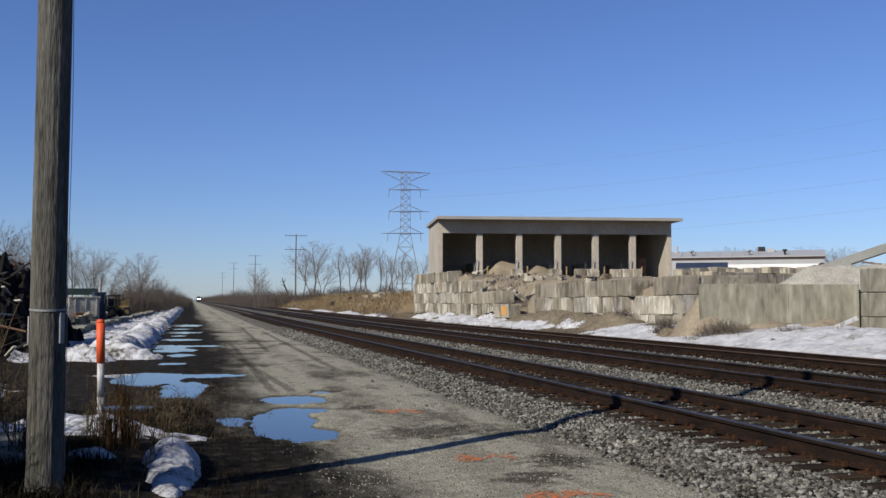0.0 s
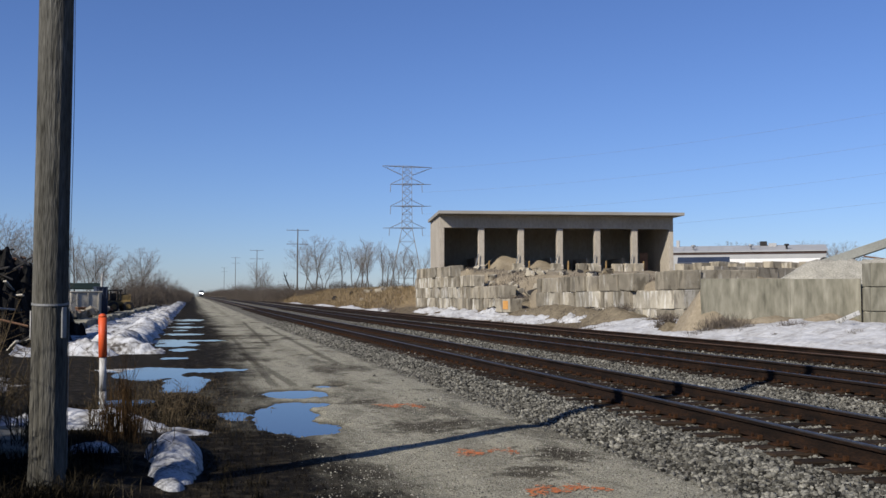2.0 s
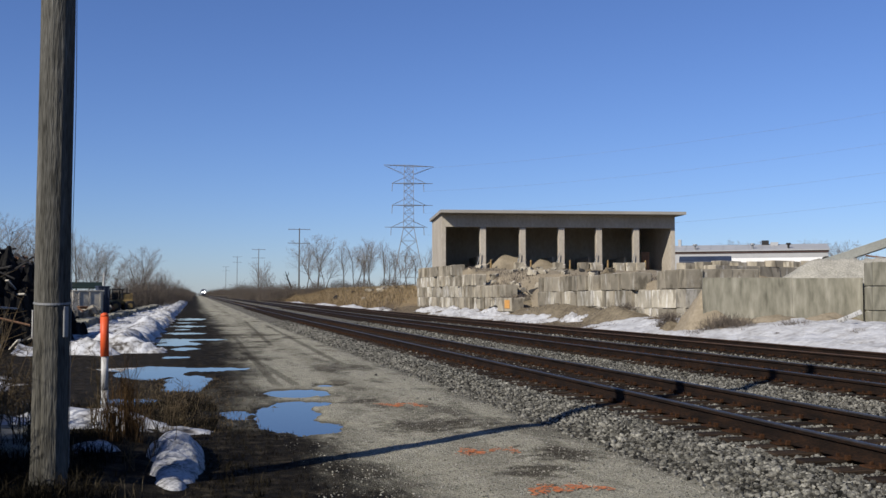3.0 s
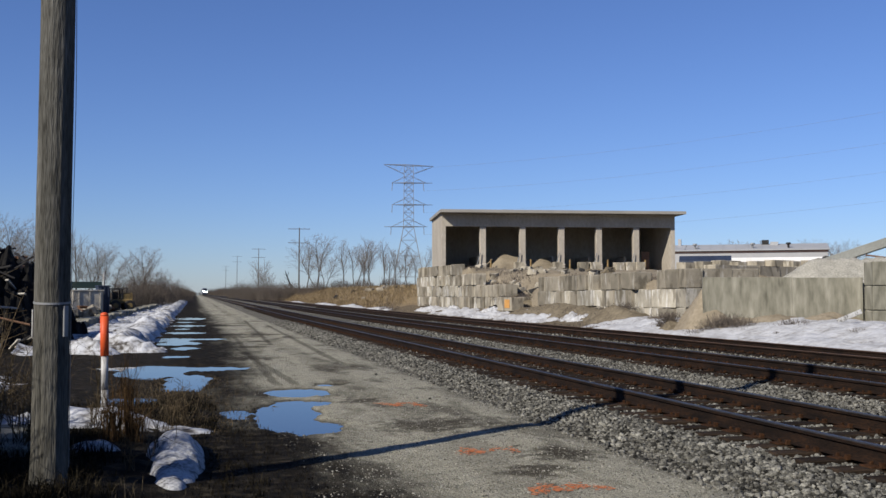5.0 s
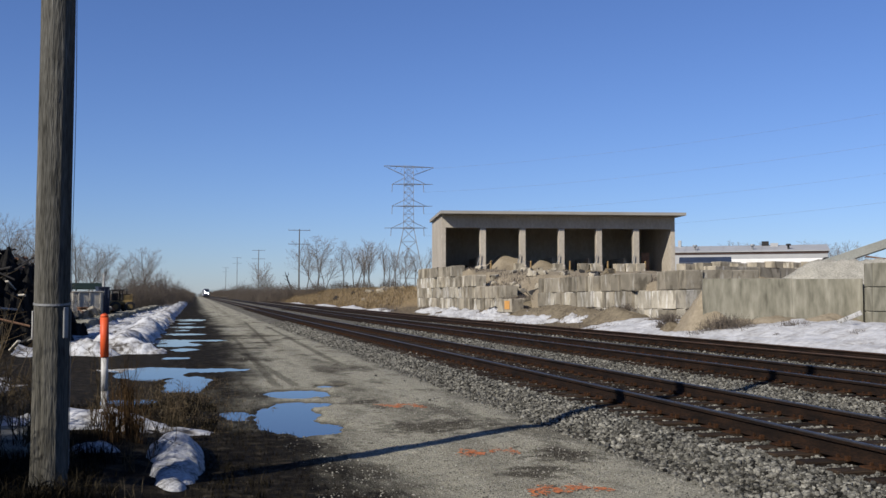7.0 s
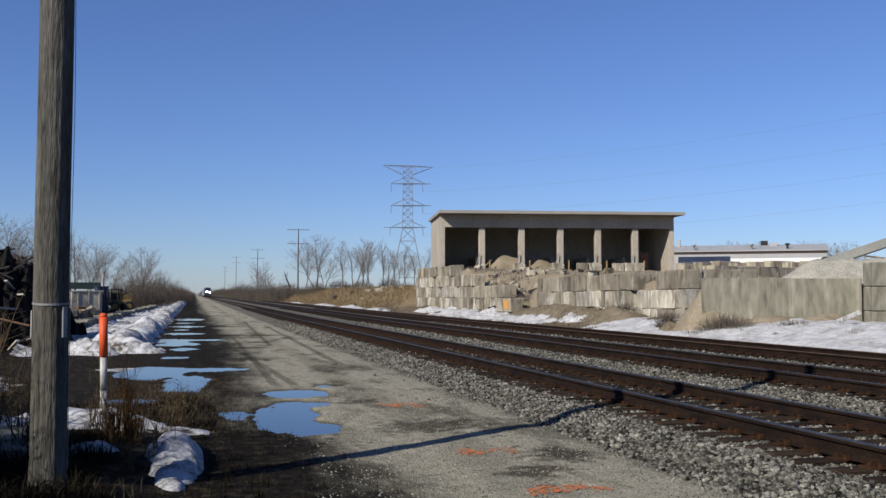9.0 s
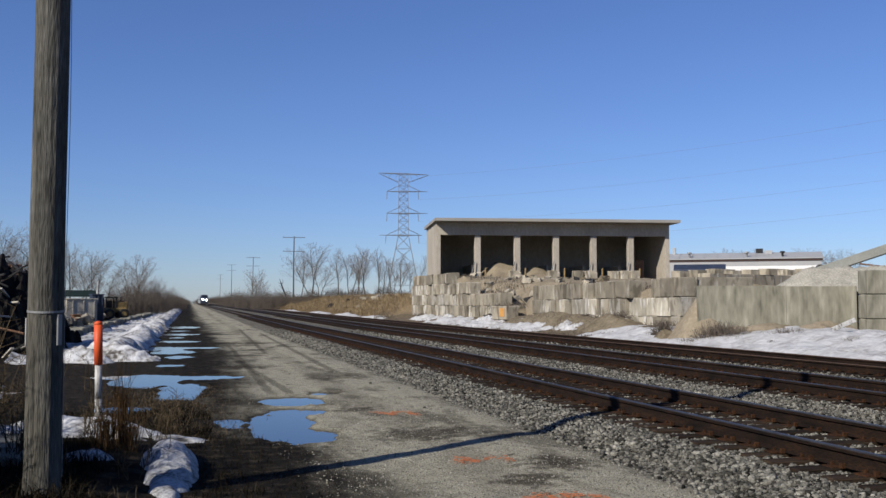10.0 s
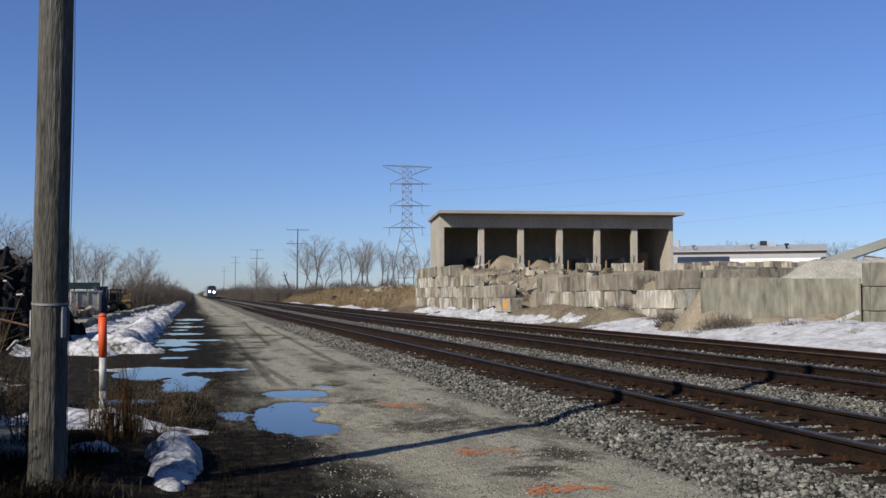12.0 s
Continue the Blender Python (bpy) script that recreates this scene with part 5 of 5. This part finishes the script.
conveyor()
board = part("white_board", Mesh().box(-0.42, 0.42, -0.04, 0.04, -0.075, 0.075, 0.01), M_WHITE)
x, y = spot(36.53, 35.5)
board.matrix_basis = pose(x, y, 1.05, 0, -24, -22)
tagged(board, "broken white board leaning on the wall foot", "board")
for k, (b, dist, w, h) in enumerate([(29.52, 38.9, 0.9, 0.7), (30.22, 38.8, 1.0, 0.85), (30.92, 38.5, 1.0, 0.7), (31.58, 38.0, 0.9, 0.5), (33.80, 36.6, 0.8, 0.6), (18.14, 67, 1.6, 0.8), (18.79, 68, 1.4, 0.9), (19.45, 66, 1.2, 0.8), (23.17, 54, 1.0, 0.5), (26.98, 46, 1.0, 0.6), (24.61, 50, 0.8, 0.7), (37.37, 33.3, 0.7, 0.3), (11.07, 96, 2.0, 1.6), (13.37, 88, 1.6, 0.6), (15.02, 80, 1.4, 0.5), (32.9, 35.3, 0.12, 0.35), (27.1, 41.2, 0.5, 0.7), (26.75, 41.4, 0.5, 0.6), (28.6, 38.6, 0.7, 0.5)]):
    rnd = random.Random(500 + k)
    x, y = spot(b, dist)
    t = thing("bush", "low dark dead weed clump at the wall foot", "bush", "weed clumps by the wall", (x, y, surface(x, y) - 0.02))
    m = Mesh()
    h *= 0.6
    for _ in range(260):
        p = Vector((rnd.gauss(0, w * 0.3), rnd.gauss(0, w * 0.3), -0.05))
        m.tube(p, p + Vector((rnd.gauss(0, 0.4) * h, rnd.gauss(0, 0.4) * h, h * rnd.uniform(0.1, 1))), 0.008, 0.003, 3, False)
    tagged(part("stem_tangle", m, M_BRUSH, t), kind="stuff")


# ---- bare trees and brush ----
def bare_tree(seed, height, spread=0.7, stems=1):
    """A leafless tree: stems that taper to the top, branches off them, and two orders of fine twigs."""
    rnd = random.Random(seed)
    t = thing("bare_tree", "leafless winter tree with fine grey-brown twigs", "tree", "bare trees")
    limbs, twigs = Mesh(), Mesh()

    def shoot(p, d, length, r, level):
        """One limb: three bent lengths, with children along it."""
        pts, q = [p], p
        for k in range(3):
            d = (d + Vector((rnd.gauss(0, 0.13), rnd.gauss(0, 0.13), 0.05 + 0.02 * level))).normalized()
            q = q + d * (length / 3)
            pts.append(q)
        radii = [r, r * 0.75, r * 0.5, r * 0.22]
        (limbs if level < 2 else twigs).path(pts, radii, 6 if level < 1 else 4 if level < 2 else 3)
        if level == 3:
            return
        count = (16, 9, 7)[level]
        for k in range(count):
            f = (0.3 + 0.7 * (k + rnd.random()) / count) if level == 0 else (0.2 + 0.8 * (k + rnd.random()) / count)
            a = min(2, int(f * 3))
            start = pts[a] + (pts[a + 1] - pts[a]) * (f * 3 - a)
            axis = (pts[a + 1] - pts[a]).normalized()
            side = axis.orthogonal().normalized()
            side.rotate(Matrix.Rotation(rnd.uniform(0, 6.28), 3, axis))
            tilt = rnd.uniform(0.5, 1.15) * spread
            size = length * (0.52 * (1 - 0.62 * f) + 0.06) * rnd.uniform(0.7, 1.2) if level == 0 else length * rnd.uniform(0.3, 0.55) * (1.15 - 0.5 * f)
            shoot(start, (axis * math.cos(tilt) + side * math.sin(tilt)).normalized(), size, max(r * (1 - 0.6 * f) * (0.42, 0.45, 0.5)[level], 0.008), level + 1)

    for k in range(stems):
        lean = Vector((rnd.uniform(-0.38, 0.38) * (stems > 1), rnd.uniform(-0.38, 0.38) * (stems > 1), 1)).normalized()
        shoot(Vector((rnd.uniform(-0.2, 0.2), rnd.uniform(-0.2, 0.2), -0.15)), lean, height * rnd.uniform(0.85, 1.0), height * 0.016 / stems ** 0.4, 0)
    part("trunk", limbs, M_BARK, t)
    tagged(part("crown", twigs, M_TWIG, t, "fine bare twigs"), kind="stuff")
    return t


def brush_clump(seed, w, h, count, material=M_BRUSH, twig=0.013):
    """A thicket of thin upright shoots that fork."""
    rnd = random.Random(seed)
    t = thing("brush", "leafless brown brush thicket", "bush", "brush thickets")
    m = Mesh()
    for _ in range(count):
        a, r = rnd.uniform(0, 6.28), w * math.sqrt(rnd.random()) * 0.5
        p = Vector((r * math.cos(a), r * math.sin(a), -0.1))
        top = h * (1 - 0.55 * (2 * r / w) ** 2) * rnd.uniform(0.55, 1.0)
        q = p + Vector((rnd.uniform(-0.25, 0.25) * top, rnd.uniform(-0.25, 0.25) * top, top))
        m.tube(p, q, twig, twig * 0.5, 3, False)
        for _ in range(5):
            s = p + (q - p) * rnd.uniform(0.3, 0.95)
            e = s + Vector((rnd.uniform(-0.3, 0.3), rnd.uniform(-0.3, 0.3), rnd.uniform(0.1, 0.35))) * top
            m.tube(s, e, twig * 0.6, twig * 0.4, 3, False)
    tagged(part("twig_crown", m, material, t), kind="stuff")
    return t


TREES = [bare_tree(1, 9.0, 0.95, 3), bare_tree(2, 9.0, 0.62, 1), bare_tree(3, 9.0, 0.68, 2), bare_tree(4, 9.0, 1.0, 2)]
first = [True] * len(TREES)


# ---- tan grass bank beyond the tracks ----
def grass_bank(x, y):
    h = 1.85 * step(18.2, 25, x) * (1 - step(60, 85, x)) * step(93, 101, y) * (1 - step(285, 335, y))
    return h + (0.16 * nz(x, y, 0.35) + 0.1 * nz(x, y, 1.1)) * step(18, 20, x) - 0.05


def bank_z(x, y):
    return ground(x, y) + (max(0, grass_bank(x, y)) if 17.5 < x < 86 and 92 < y < 340 else 0)


for k, (y, top) in enumerate([(235, 17.9), (391, 20.2), (596, 25.2), (820, 25.6)]):
    line_pole(23.8, y, top - bank_z(23.8, y), "tall wooden power pole with two crossarms" if k < 2 else "distant wooden power pole with two crossarms")


def plant(stock, used, k, bearing, dist, scale, turn, z=0.0):
    x, y = spot(bearing, dist)
    m = pose(x, y, bank_z(x, y) + z, 0, 0, turn) @ Matrix.Diagonal((scale, scale, scale, 1))
    if used[k]:
        used[k] = False
        stock[k].matrix_basis = m
        return stock[k]
    made = copy_thing(stock[k], pose(0, 0, 0))
    made.matrix_basis = m
    return made


# which tree, bearing, distance, size, turn
LEFT_TREES = [
    (0, -10.37, 75, 0.73, 40), (3, -9.41, 82, 0.80, 150), (0, -8.43, 95, 0.79, 220), (3, -6.15, 100, 0.62, 20),
    (1, -6.50, 100, 0.71, 60), (0, -5.28, 120, 0.77, 100), (3, -4.69, 130, 0.69, 200), (0, -2.87, 150, 0.86, 15),
    (2, -3.25, 155, 0.70, 75), (3, -2.45, 158, 0.66, 120), (3, -3.75, 150, 0.5, 10), (0, -1.95, 165, 0.55, 70), (3, -1.5, 185, 0.5, 33),
]
BANK_TREES = [
    (0, 6.78, 208, 1.22, 20), (1, 6.15, 225, 1.0, 90), (3, 7.25, 215, 0.95, 110), (1, 8.35, 200, 0.88, 10), (2, 9.0, 195, 1.0, 50),
    (1, 9.35, 205, 1.05, 130), (2, 9.65, 200, 0.92, 200), (1, 10.0, 200, 0.95, 300), (1, 10.62, 215, 1.05, 30), (1, 10.9, 225, 0.95, 160),
    (1, 11.35, 220, 0.85, 10), (2, 11.65, 225, 0.85, 75), (1, 12.1, 215, 0.90, 250), (2, 12.55, 220, 1.0, 70), (2, 3.65, 265, 1.05, 10), (0, 3.95, 250, 0.73, 0),
]
YARD_TREES = [
    (3, 30.92, 240, 1.50, 10), (0, 34.53, 260, 1.50, 60), (3, 35.90, 230, 1.25, 100), (0, 36.53, 220, 1.25, 210),
    (3, 34.09, 270, 1.40, 10), (0, 30.6, 250, 1.45, 130), (0, 31.2, 245, 1.35, 250), (3, 34.3, 255, 1.45, 300), (3, 36.2, 225, 1.3, 15),
]
for k, b, dist, s, turn in LEFT_TREES + BANK_TREES + YARD_TREES:
    plant(TREES, first, k, b, dist, s, turn)

BRUSH = [brush_clump(11, 5.5, 4.0, 320), brush_clump(12, 7.0, 3.4, 380), brush_clump(13, 4.5, 2.6, 260)]
fresh = [True] * 3
rnd = random.Random(77)
# bearing, distance, size
LEFT_BRUSH = [
    (-4.25, 125, 0.62), (-3.74, 130, 0.85), (-3.26, 138, 1.15), (-2.75, 142, 1.3), (-2.30, 150, 1.25), (-1.84, 165, 1.2),
    (-1.48, 185, 1.25), (-1.14, 215, 1.2), (-0.93, 260, 1.1), (-0.77, 330, 1.15), (-4.98, 120, 0.7), (-5.71, 110, 0.65),
    (-6.44, 100, 0.65), (-8.99, 58, 1.0), (-9.68, 60, 1.2), (-10.31, 60, 1.3), (-9.27, 70, 1.01), (-9.96, 66, 1.01),
    (-8.71, 80, 1.0), (-3.05, 160, 1.25), (-2.15, 175, 1.5),
]
RIGHT_BRUSH = [
    (2.50, 330, 1.56), (2.88, 300, 1.56), (3.29, 270, 1.56), (3.68, 250, 1.56), (4.09, 235, 1.43), (4.51, 225, 1.30),
    (4.89, 215, 1.17), (5.28, 230, 1.04), (6.18, 200, 0.8), (6.82, 190, 0.7), (8.12, 210, 0.8), (9.43, 230, 0.9),
    (11.07, 240, 1.0), (12.05, 250, 1.0),
]
FAR_LEFT_BRUSH = [
    (-0.46, 640, 1.5), (-0.74, 460, 1.3), (-0.37, 850, 1.7), (-1.38, 1000, 1.6), (-1.14, 1050, 1.8), (-0.89, 1100, 1.8),
    (-0.71, 1150, 2.0), (-0.53, 1200, 2.0), (-0.34, 1250, 2.0), (-0.19, 1280, 2.0),
]
FAR_RIGHT_BRUSH = [
    (2.34, 420, 1.3), (1.97, 540, 1.4), (1.71, 660, 1.6), (1.53, 780, 1.8), (1.34, 900, 1.8), (0.47, 1300, 2.2),
    (0.65, 1250, 2.2), (0.84, 1200, 2.0), (1.03, 1150, 2.2), (1.21, 1100, 2.0), (1.40, 1050, 2.0),
]
for b, dist, s in LEFT_BRUSH + RIGHT_BRUSH + FAR_LEFT_BRUSH + FAR_RIGHT_BRUSH:
    plant(BRUSH, fresh, rnd.randrange(3), b, dist, s, rnd.uniform(0, 360))


tagged(heap("grass_bank", M_DRYGRASS, 17.5, 86, 92, 340, 60, 140, grass_bank), "low bank covered with tan dry grass", "bank", kind="structure")


blades("dry_grass", "tan dry grass on the bank", 34000, lambda r: (18.6 + 9 * r.random() ** 1.5, r.uniform(97, 320)), 0.55, M_DRYGRASS, 0.02, 6, bank_z, 0.9)


def dead_snag():
    x, y = spot(5.21, 268)
    t = thing("dead_snag", "dark broken leaning tree snag on the bank", "tree", at=(x, y, bank_z(x, y)))
    part("trunk", Mesh().path([(1.0, 0, -0.2), (0.4, 0, 1.6), (-0.5, 0, 3.9), (-1.0, 0, 5.4)], [0.26, 0.22, 0.16, 0.06], 7).path([(-0.5, 0, 3.9), (-0.1, 0, 4.7), (-0.2, 0, 5.3)], [0.11, 0.07, 0.03], 5).path([(-0.1, 0, 2.8), (-1.2, 0, 3.7)], [0.09, 0.03], 5).path([(-0.6, 0, 4.2), (-1.5, 0, 4.5)], [0.07, 0.03], 5), M_DARK, t)


dead_snag()
rb = random.Random(15)
for k in range(16):
    x, y = spot(rb.uniform(7.64, 12.22), rb.uniform(118, 150))
    rock = Mesh().box(-0.5, 0.5, -0.35, 0.35, -0.25, 0.3, 0.1)
    rock.v = [(a + rb.gauss(0, 0.09), c + rb.gauss(0, 0.09), e + rb.gauss(0, 0.07)) for a, c, e in rock.v]
    ob = part("rubble", rock, M_BLOCK if k % 4 else M_DARK)
    ob.matrix_basis = pose(x, y, bank_z(x, y) + 0.15, rb.uniform(-15, 15), rb.uniform(-15, 15), rb.uniform(0, 360)) @ Matrix.Diagonal((*[rb.uniform(0.35, 0.95)] * 3, 1))
    tagged(ob, "broken concrete chunk on the grassy bank", "rubble", "bank rubble")


# ---- cables of the transmission line ----
def power_cable(x0, z0, seed):
    a = Vector((*spot(12.11, 282), z0)) + Vector((x0, 0, 0))
    b = Vector((*spot(46.84, 230), z0 + 6))
    pts = []
    for k in range(25):
        f = k / 24
        q = a + (b - a) * f
        pts.append((q.x, q.y, q.z - 10 * f * (1 - f)))
    tagged(part("power_cable", Mesh().path(pts, [0.016] * 25, 4), M_STEEL), "thin power cable hung from the lattice tower", "cable", "power cables")


for k, (x0, z0) in enumerate([(4.4, 19.2), (4.3, 25.5), (4.3, 31.8), (7.1, 38.8)]):
    power_cable(x0, z0, k)


# ---- far building, conveyor ----
def far_building():
    x, y = spot(27.23, 160)
    b = thing("industrial_building", "long low industrial building with pale siding and brown trim", "building", at=(x, y, 0.0), rz=-31.58)
    L = 23.1
    part("wall", Mesh().box(0, L, 0, 12, 0, 8.35, 0.02), M_BUILDING, b)
    part("trim", Mesh().box(-0.1, L + 0.1, -0.12, 0, 8.35, 8.66, 0.01), M_BROWN, b, "dark brown eaves band")
    part("roof", Mesh().prism([(-0.3, 8.664), (-0.3, 8.8), (6, 9.95), (12.3, 8.8), (12.3, 8.664)], "x", -0.3, L + 0.3), M_BUILDING, b, "shallow pale roof")
    for k in range(1, 12):
        part("roof_seam", Mesh().prism([(-0.25, 8.83), (-0.25, 8.87), (5.95, 10.0), (5.95, 9.96)], "x", k * 1.93 - 0.03, k * 1.93 + 0.03), M_BUILDING, b)
    for k, px in enumerate((2.9, 11.6, 16.9)):
        part("roof_vent", Mesh().path([(px + 0.6, 1.2, 9.0), (px + 0.6, 1.2, 9.6), (px + 0.6, 1.2, 9.65), (px + 0.6, 1.2, 9.9)], [0.16, 0.16, 0.42, 0.3], 8), M_STEEL if k < 2 else M_DARK, b, "round roof vent")
    part("rooftop_unit", Mesh().box(13.6, 14.7, 5.2, 6.4, 9.6, 10.55, 0.03), M_DARK, b, "dark rooftop unit")
    part("rooftop_unit", Mesh().box(14.9, 16.1, 4.4, 5.6, 9.5, 10.2, 0.03), M_BUILDING, b, "pale rooftop unit")
    part("rooftop_unit", Mesh().box(0.6, 1.1, 5.2, 6.0, 9.6, 10.9, 0.03), M_BUILDING, b, "pale rooftop duct")


far_building()


def white_trailer():
    x, y = spot(30.2, 118)
    t = thing("trailer", "long white trailer parked before the far building", "trailer", at=(x, y, 3.1), rz=-33)
    part("box", Mesh().box(0, 11.5, 0, 2.4, 0.9, 2.95, 0.05), M_WHITEPAINT, t)
    for px in (1.5, 9.0, 10.2):
        part("wheel", Mesh().path([(px, 0.05, 0.45), (px, 0.35, 0.45)], [0.45, 0.45], 14), M_DARK, t, "black tyre")
    part("underframe", Mesh().box(0.2, 11.3, 0.4, 2.0, 0.55, 0.896, 0.02), M_DARK, t)


white_trailer()


# ---- the train ----
def headlight_material():
    m = bpy.data.materials.new("headlight_glow")
    m.use_nodes = True
    b = m.node_tree.nodes["Principled BSDF"]
    b.inputs["Base Color"].default_value = (1, 1, 1, 1)
    b.inputs["Emission Color"].default_value = (1.0, 0.97, 0.9, 1)
    b.inputs["Emission Strength"].default_value = 30
    return m


M_GLOW = headlight_material()
M_LOCOBLUE = mat("locomotive_navy", ramp2((0.0152, 0.021, 0.038), (0.027, 0.034, 0.057)), 1, 0.45, 0.0, 0.02, 10)
M_SILVER = mat("car_silver", ramp2((0.342, 0.350, 0.357), (0.441, 0.448, 0.456)), 1, 0.4, 0.6, 0.02, 10)
M_GLASS = mat("dark_glass", ramp2((0.0076, 0.0091, 0.0114), (0.0114, 0.0137, 0.0167)), 1, 0.08, 0.0, 0.0)


def locomotive():
    t = thing("passenger_train", "oncoming passenger locomotive, navy front with bright headlights", "train")
    prof = [(-1.5, 1.1), (-1.5, 3.9), (-1.25, 4.45), (-0.7, 4.7), (0.7, 4.7), (1.25, 4.45), (1.5, 3.9), (1.5, 1.1)]
    part("body", Mesh().prism(prof, "y", 2.2, 21), M_LOCOBLUE, t)
    nose = Mesh().add([(-1.45, 0.0, 1.1), (1.45, 0.0, 1.1), (1.4, -0.1, 2.5), (-1.4, -0.1, 2.5), (1.3, 0.9, 3.5), (-1.3, 0.9, 3.5), (1.05, 2.2, 4.55), (-1.05, 2.2, 4.55),
                       (-1.5, 2.2, 1.1), (1.5, 2.2, 1.1), (1.5, 2.2, 3.9), (-1.5, 2.2, 3.9)],
                      [(0, 1, 2, 3), (3, 2, 4, 5), (5, 4, 6, 7), (1, 9, 10, 4, 2), (0, 3, 5, 11, 8), (4, 10, 6), (5, 7, 11)])
    part("nose", nose, M_LOCOBLUE, t)
    for s in (-1, 1):
        part("windshield", Mesh().add([(s * 0.12, 0.98, 3.62), (s * 1.08, 0.98, 3.62), (s * 0.95, 1.75, 4.25), (s * 0.12, 1.75, 4.25)], [(0, 1, 2, 3)]), M_GLASS, t, "dark windshield")
        part("ditch_light", Mesh().path([(s * 0.72, -0.2, 2.55 - 0.12 * s), (s * 0.72, -0.06, 2.55 - 0.12 * s)], [0.3, 0.3], 16), M_GLOW, t, "bright white headlight")
    part("pilot", Mesh().box(-1.45, 1.45, -0.35, 0.3, 0.25, 1.1, 0.12), M_DARK, t, "dark pilot plate")
    for y in (3.5, 15.5):
        part("truck", Mesh().box(-1.2, 1.2, y, y + 3.6, 0.25, 1.05, 0.15), M_DARK, t)
    return t


def coach(k):
    c = thing("passenger_car", "silver passenger car coupled in the train", "train car", "passenger cars")
    prof = [(-1.5, 1.0), (-1.5, 4.3), (-1.1, 4.85), (1.1, 4.85), (1.5, 4.3), (1.5, 1.0)]
    part("body", Mesh().prism(prof, "y", 0, 25), M_SILVER, c)
    for s in (-1, 1):
        part("window_band", Mesh().box(s * 1.5 - 0.01, s * 1.5 + 0.01, 1.5, 23.5, 2.5, 3.2), M_GLASS, c, "dark window band")
    for y in (2.5, 19.5):
        part("truck", Mesh().box(-1.2, 1.2, y, y + 3.0, 0.3, 1.0, 0.15), M_DARK, c)
    return c


TRAIN = [(0.0, locomotive())] + [(22.0 + 26 * k, coach(k)) for k in range(4)]
# the front of the train comes on at a steady pace
TRAIN_ROWS = [(t, 812.0 - 38.0 * t) for t in (0.0, 2.0, 4.0, 6.0, 8.0, 10.0, 12.0)]


def motions():
    for back, ob in TRAIN:
        walk(ob, [(t, pose(TRACKS[0] - (y + back - 12) * math.tan(radians(SKEW)), y + back, RAIL_TOP - 0.25 + grade(y + back), 0, 0, SKEW)) for t, y in TRAIN_ROWS])


motions()
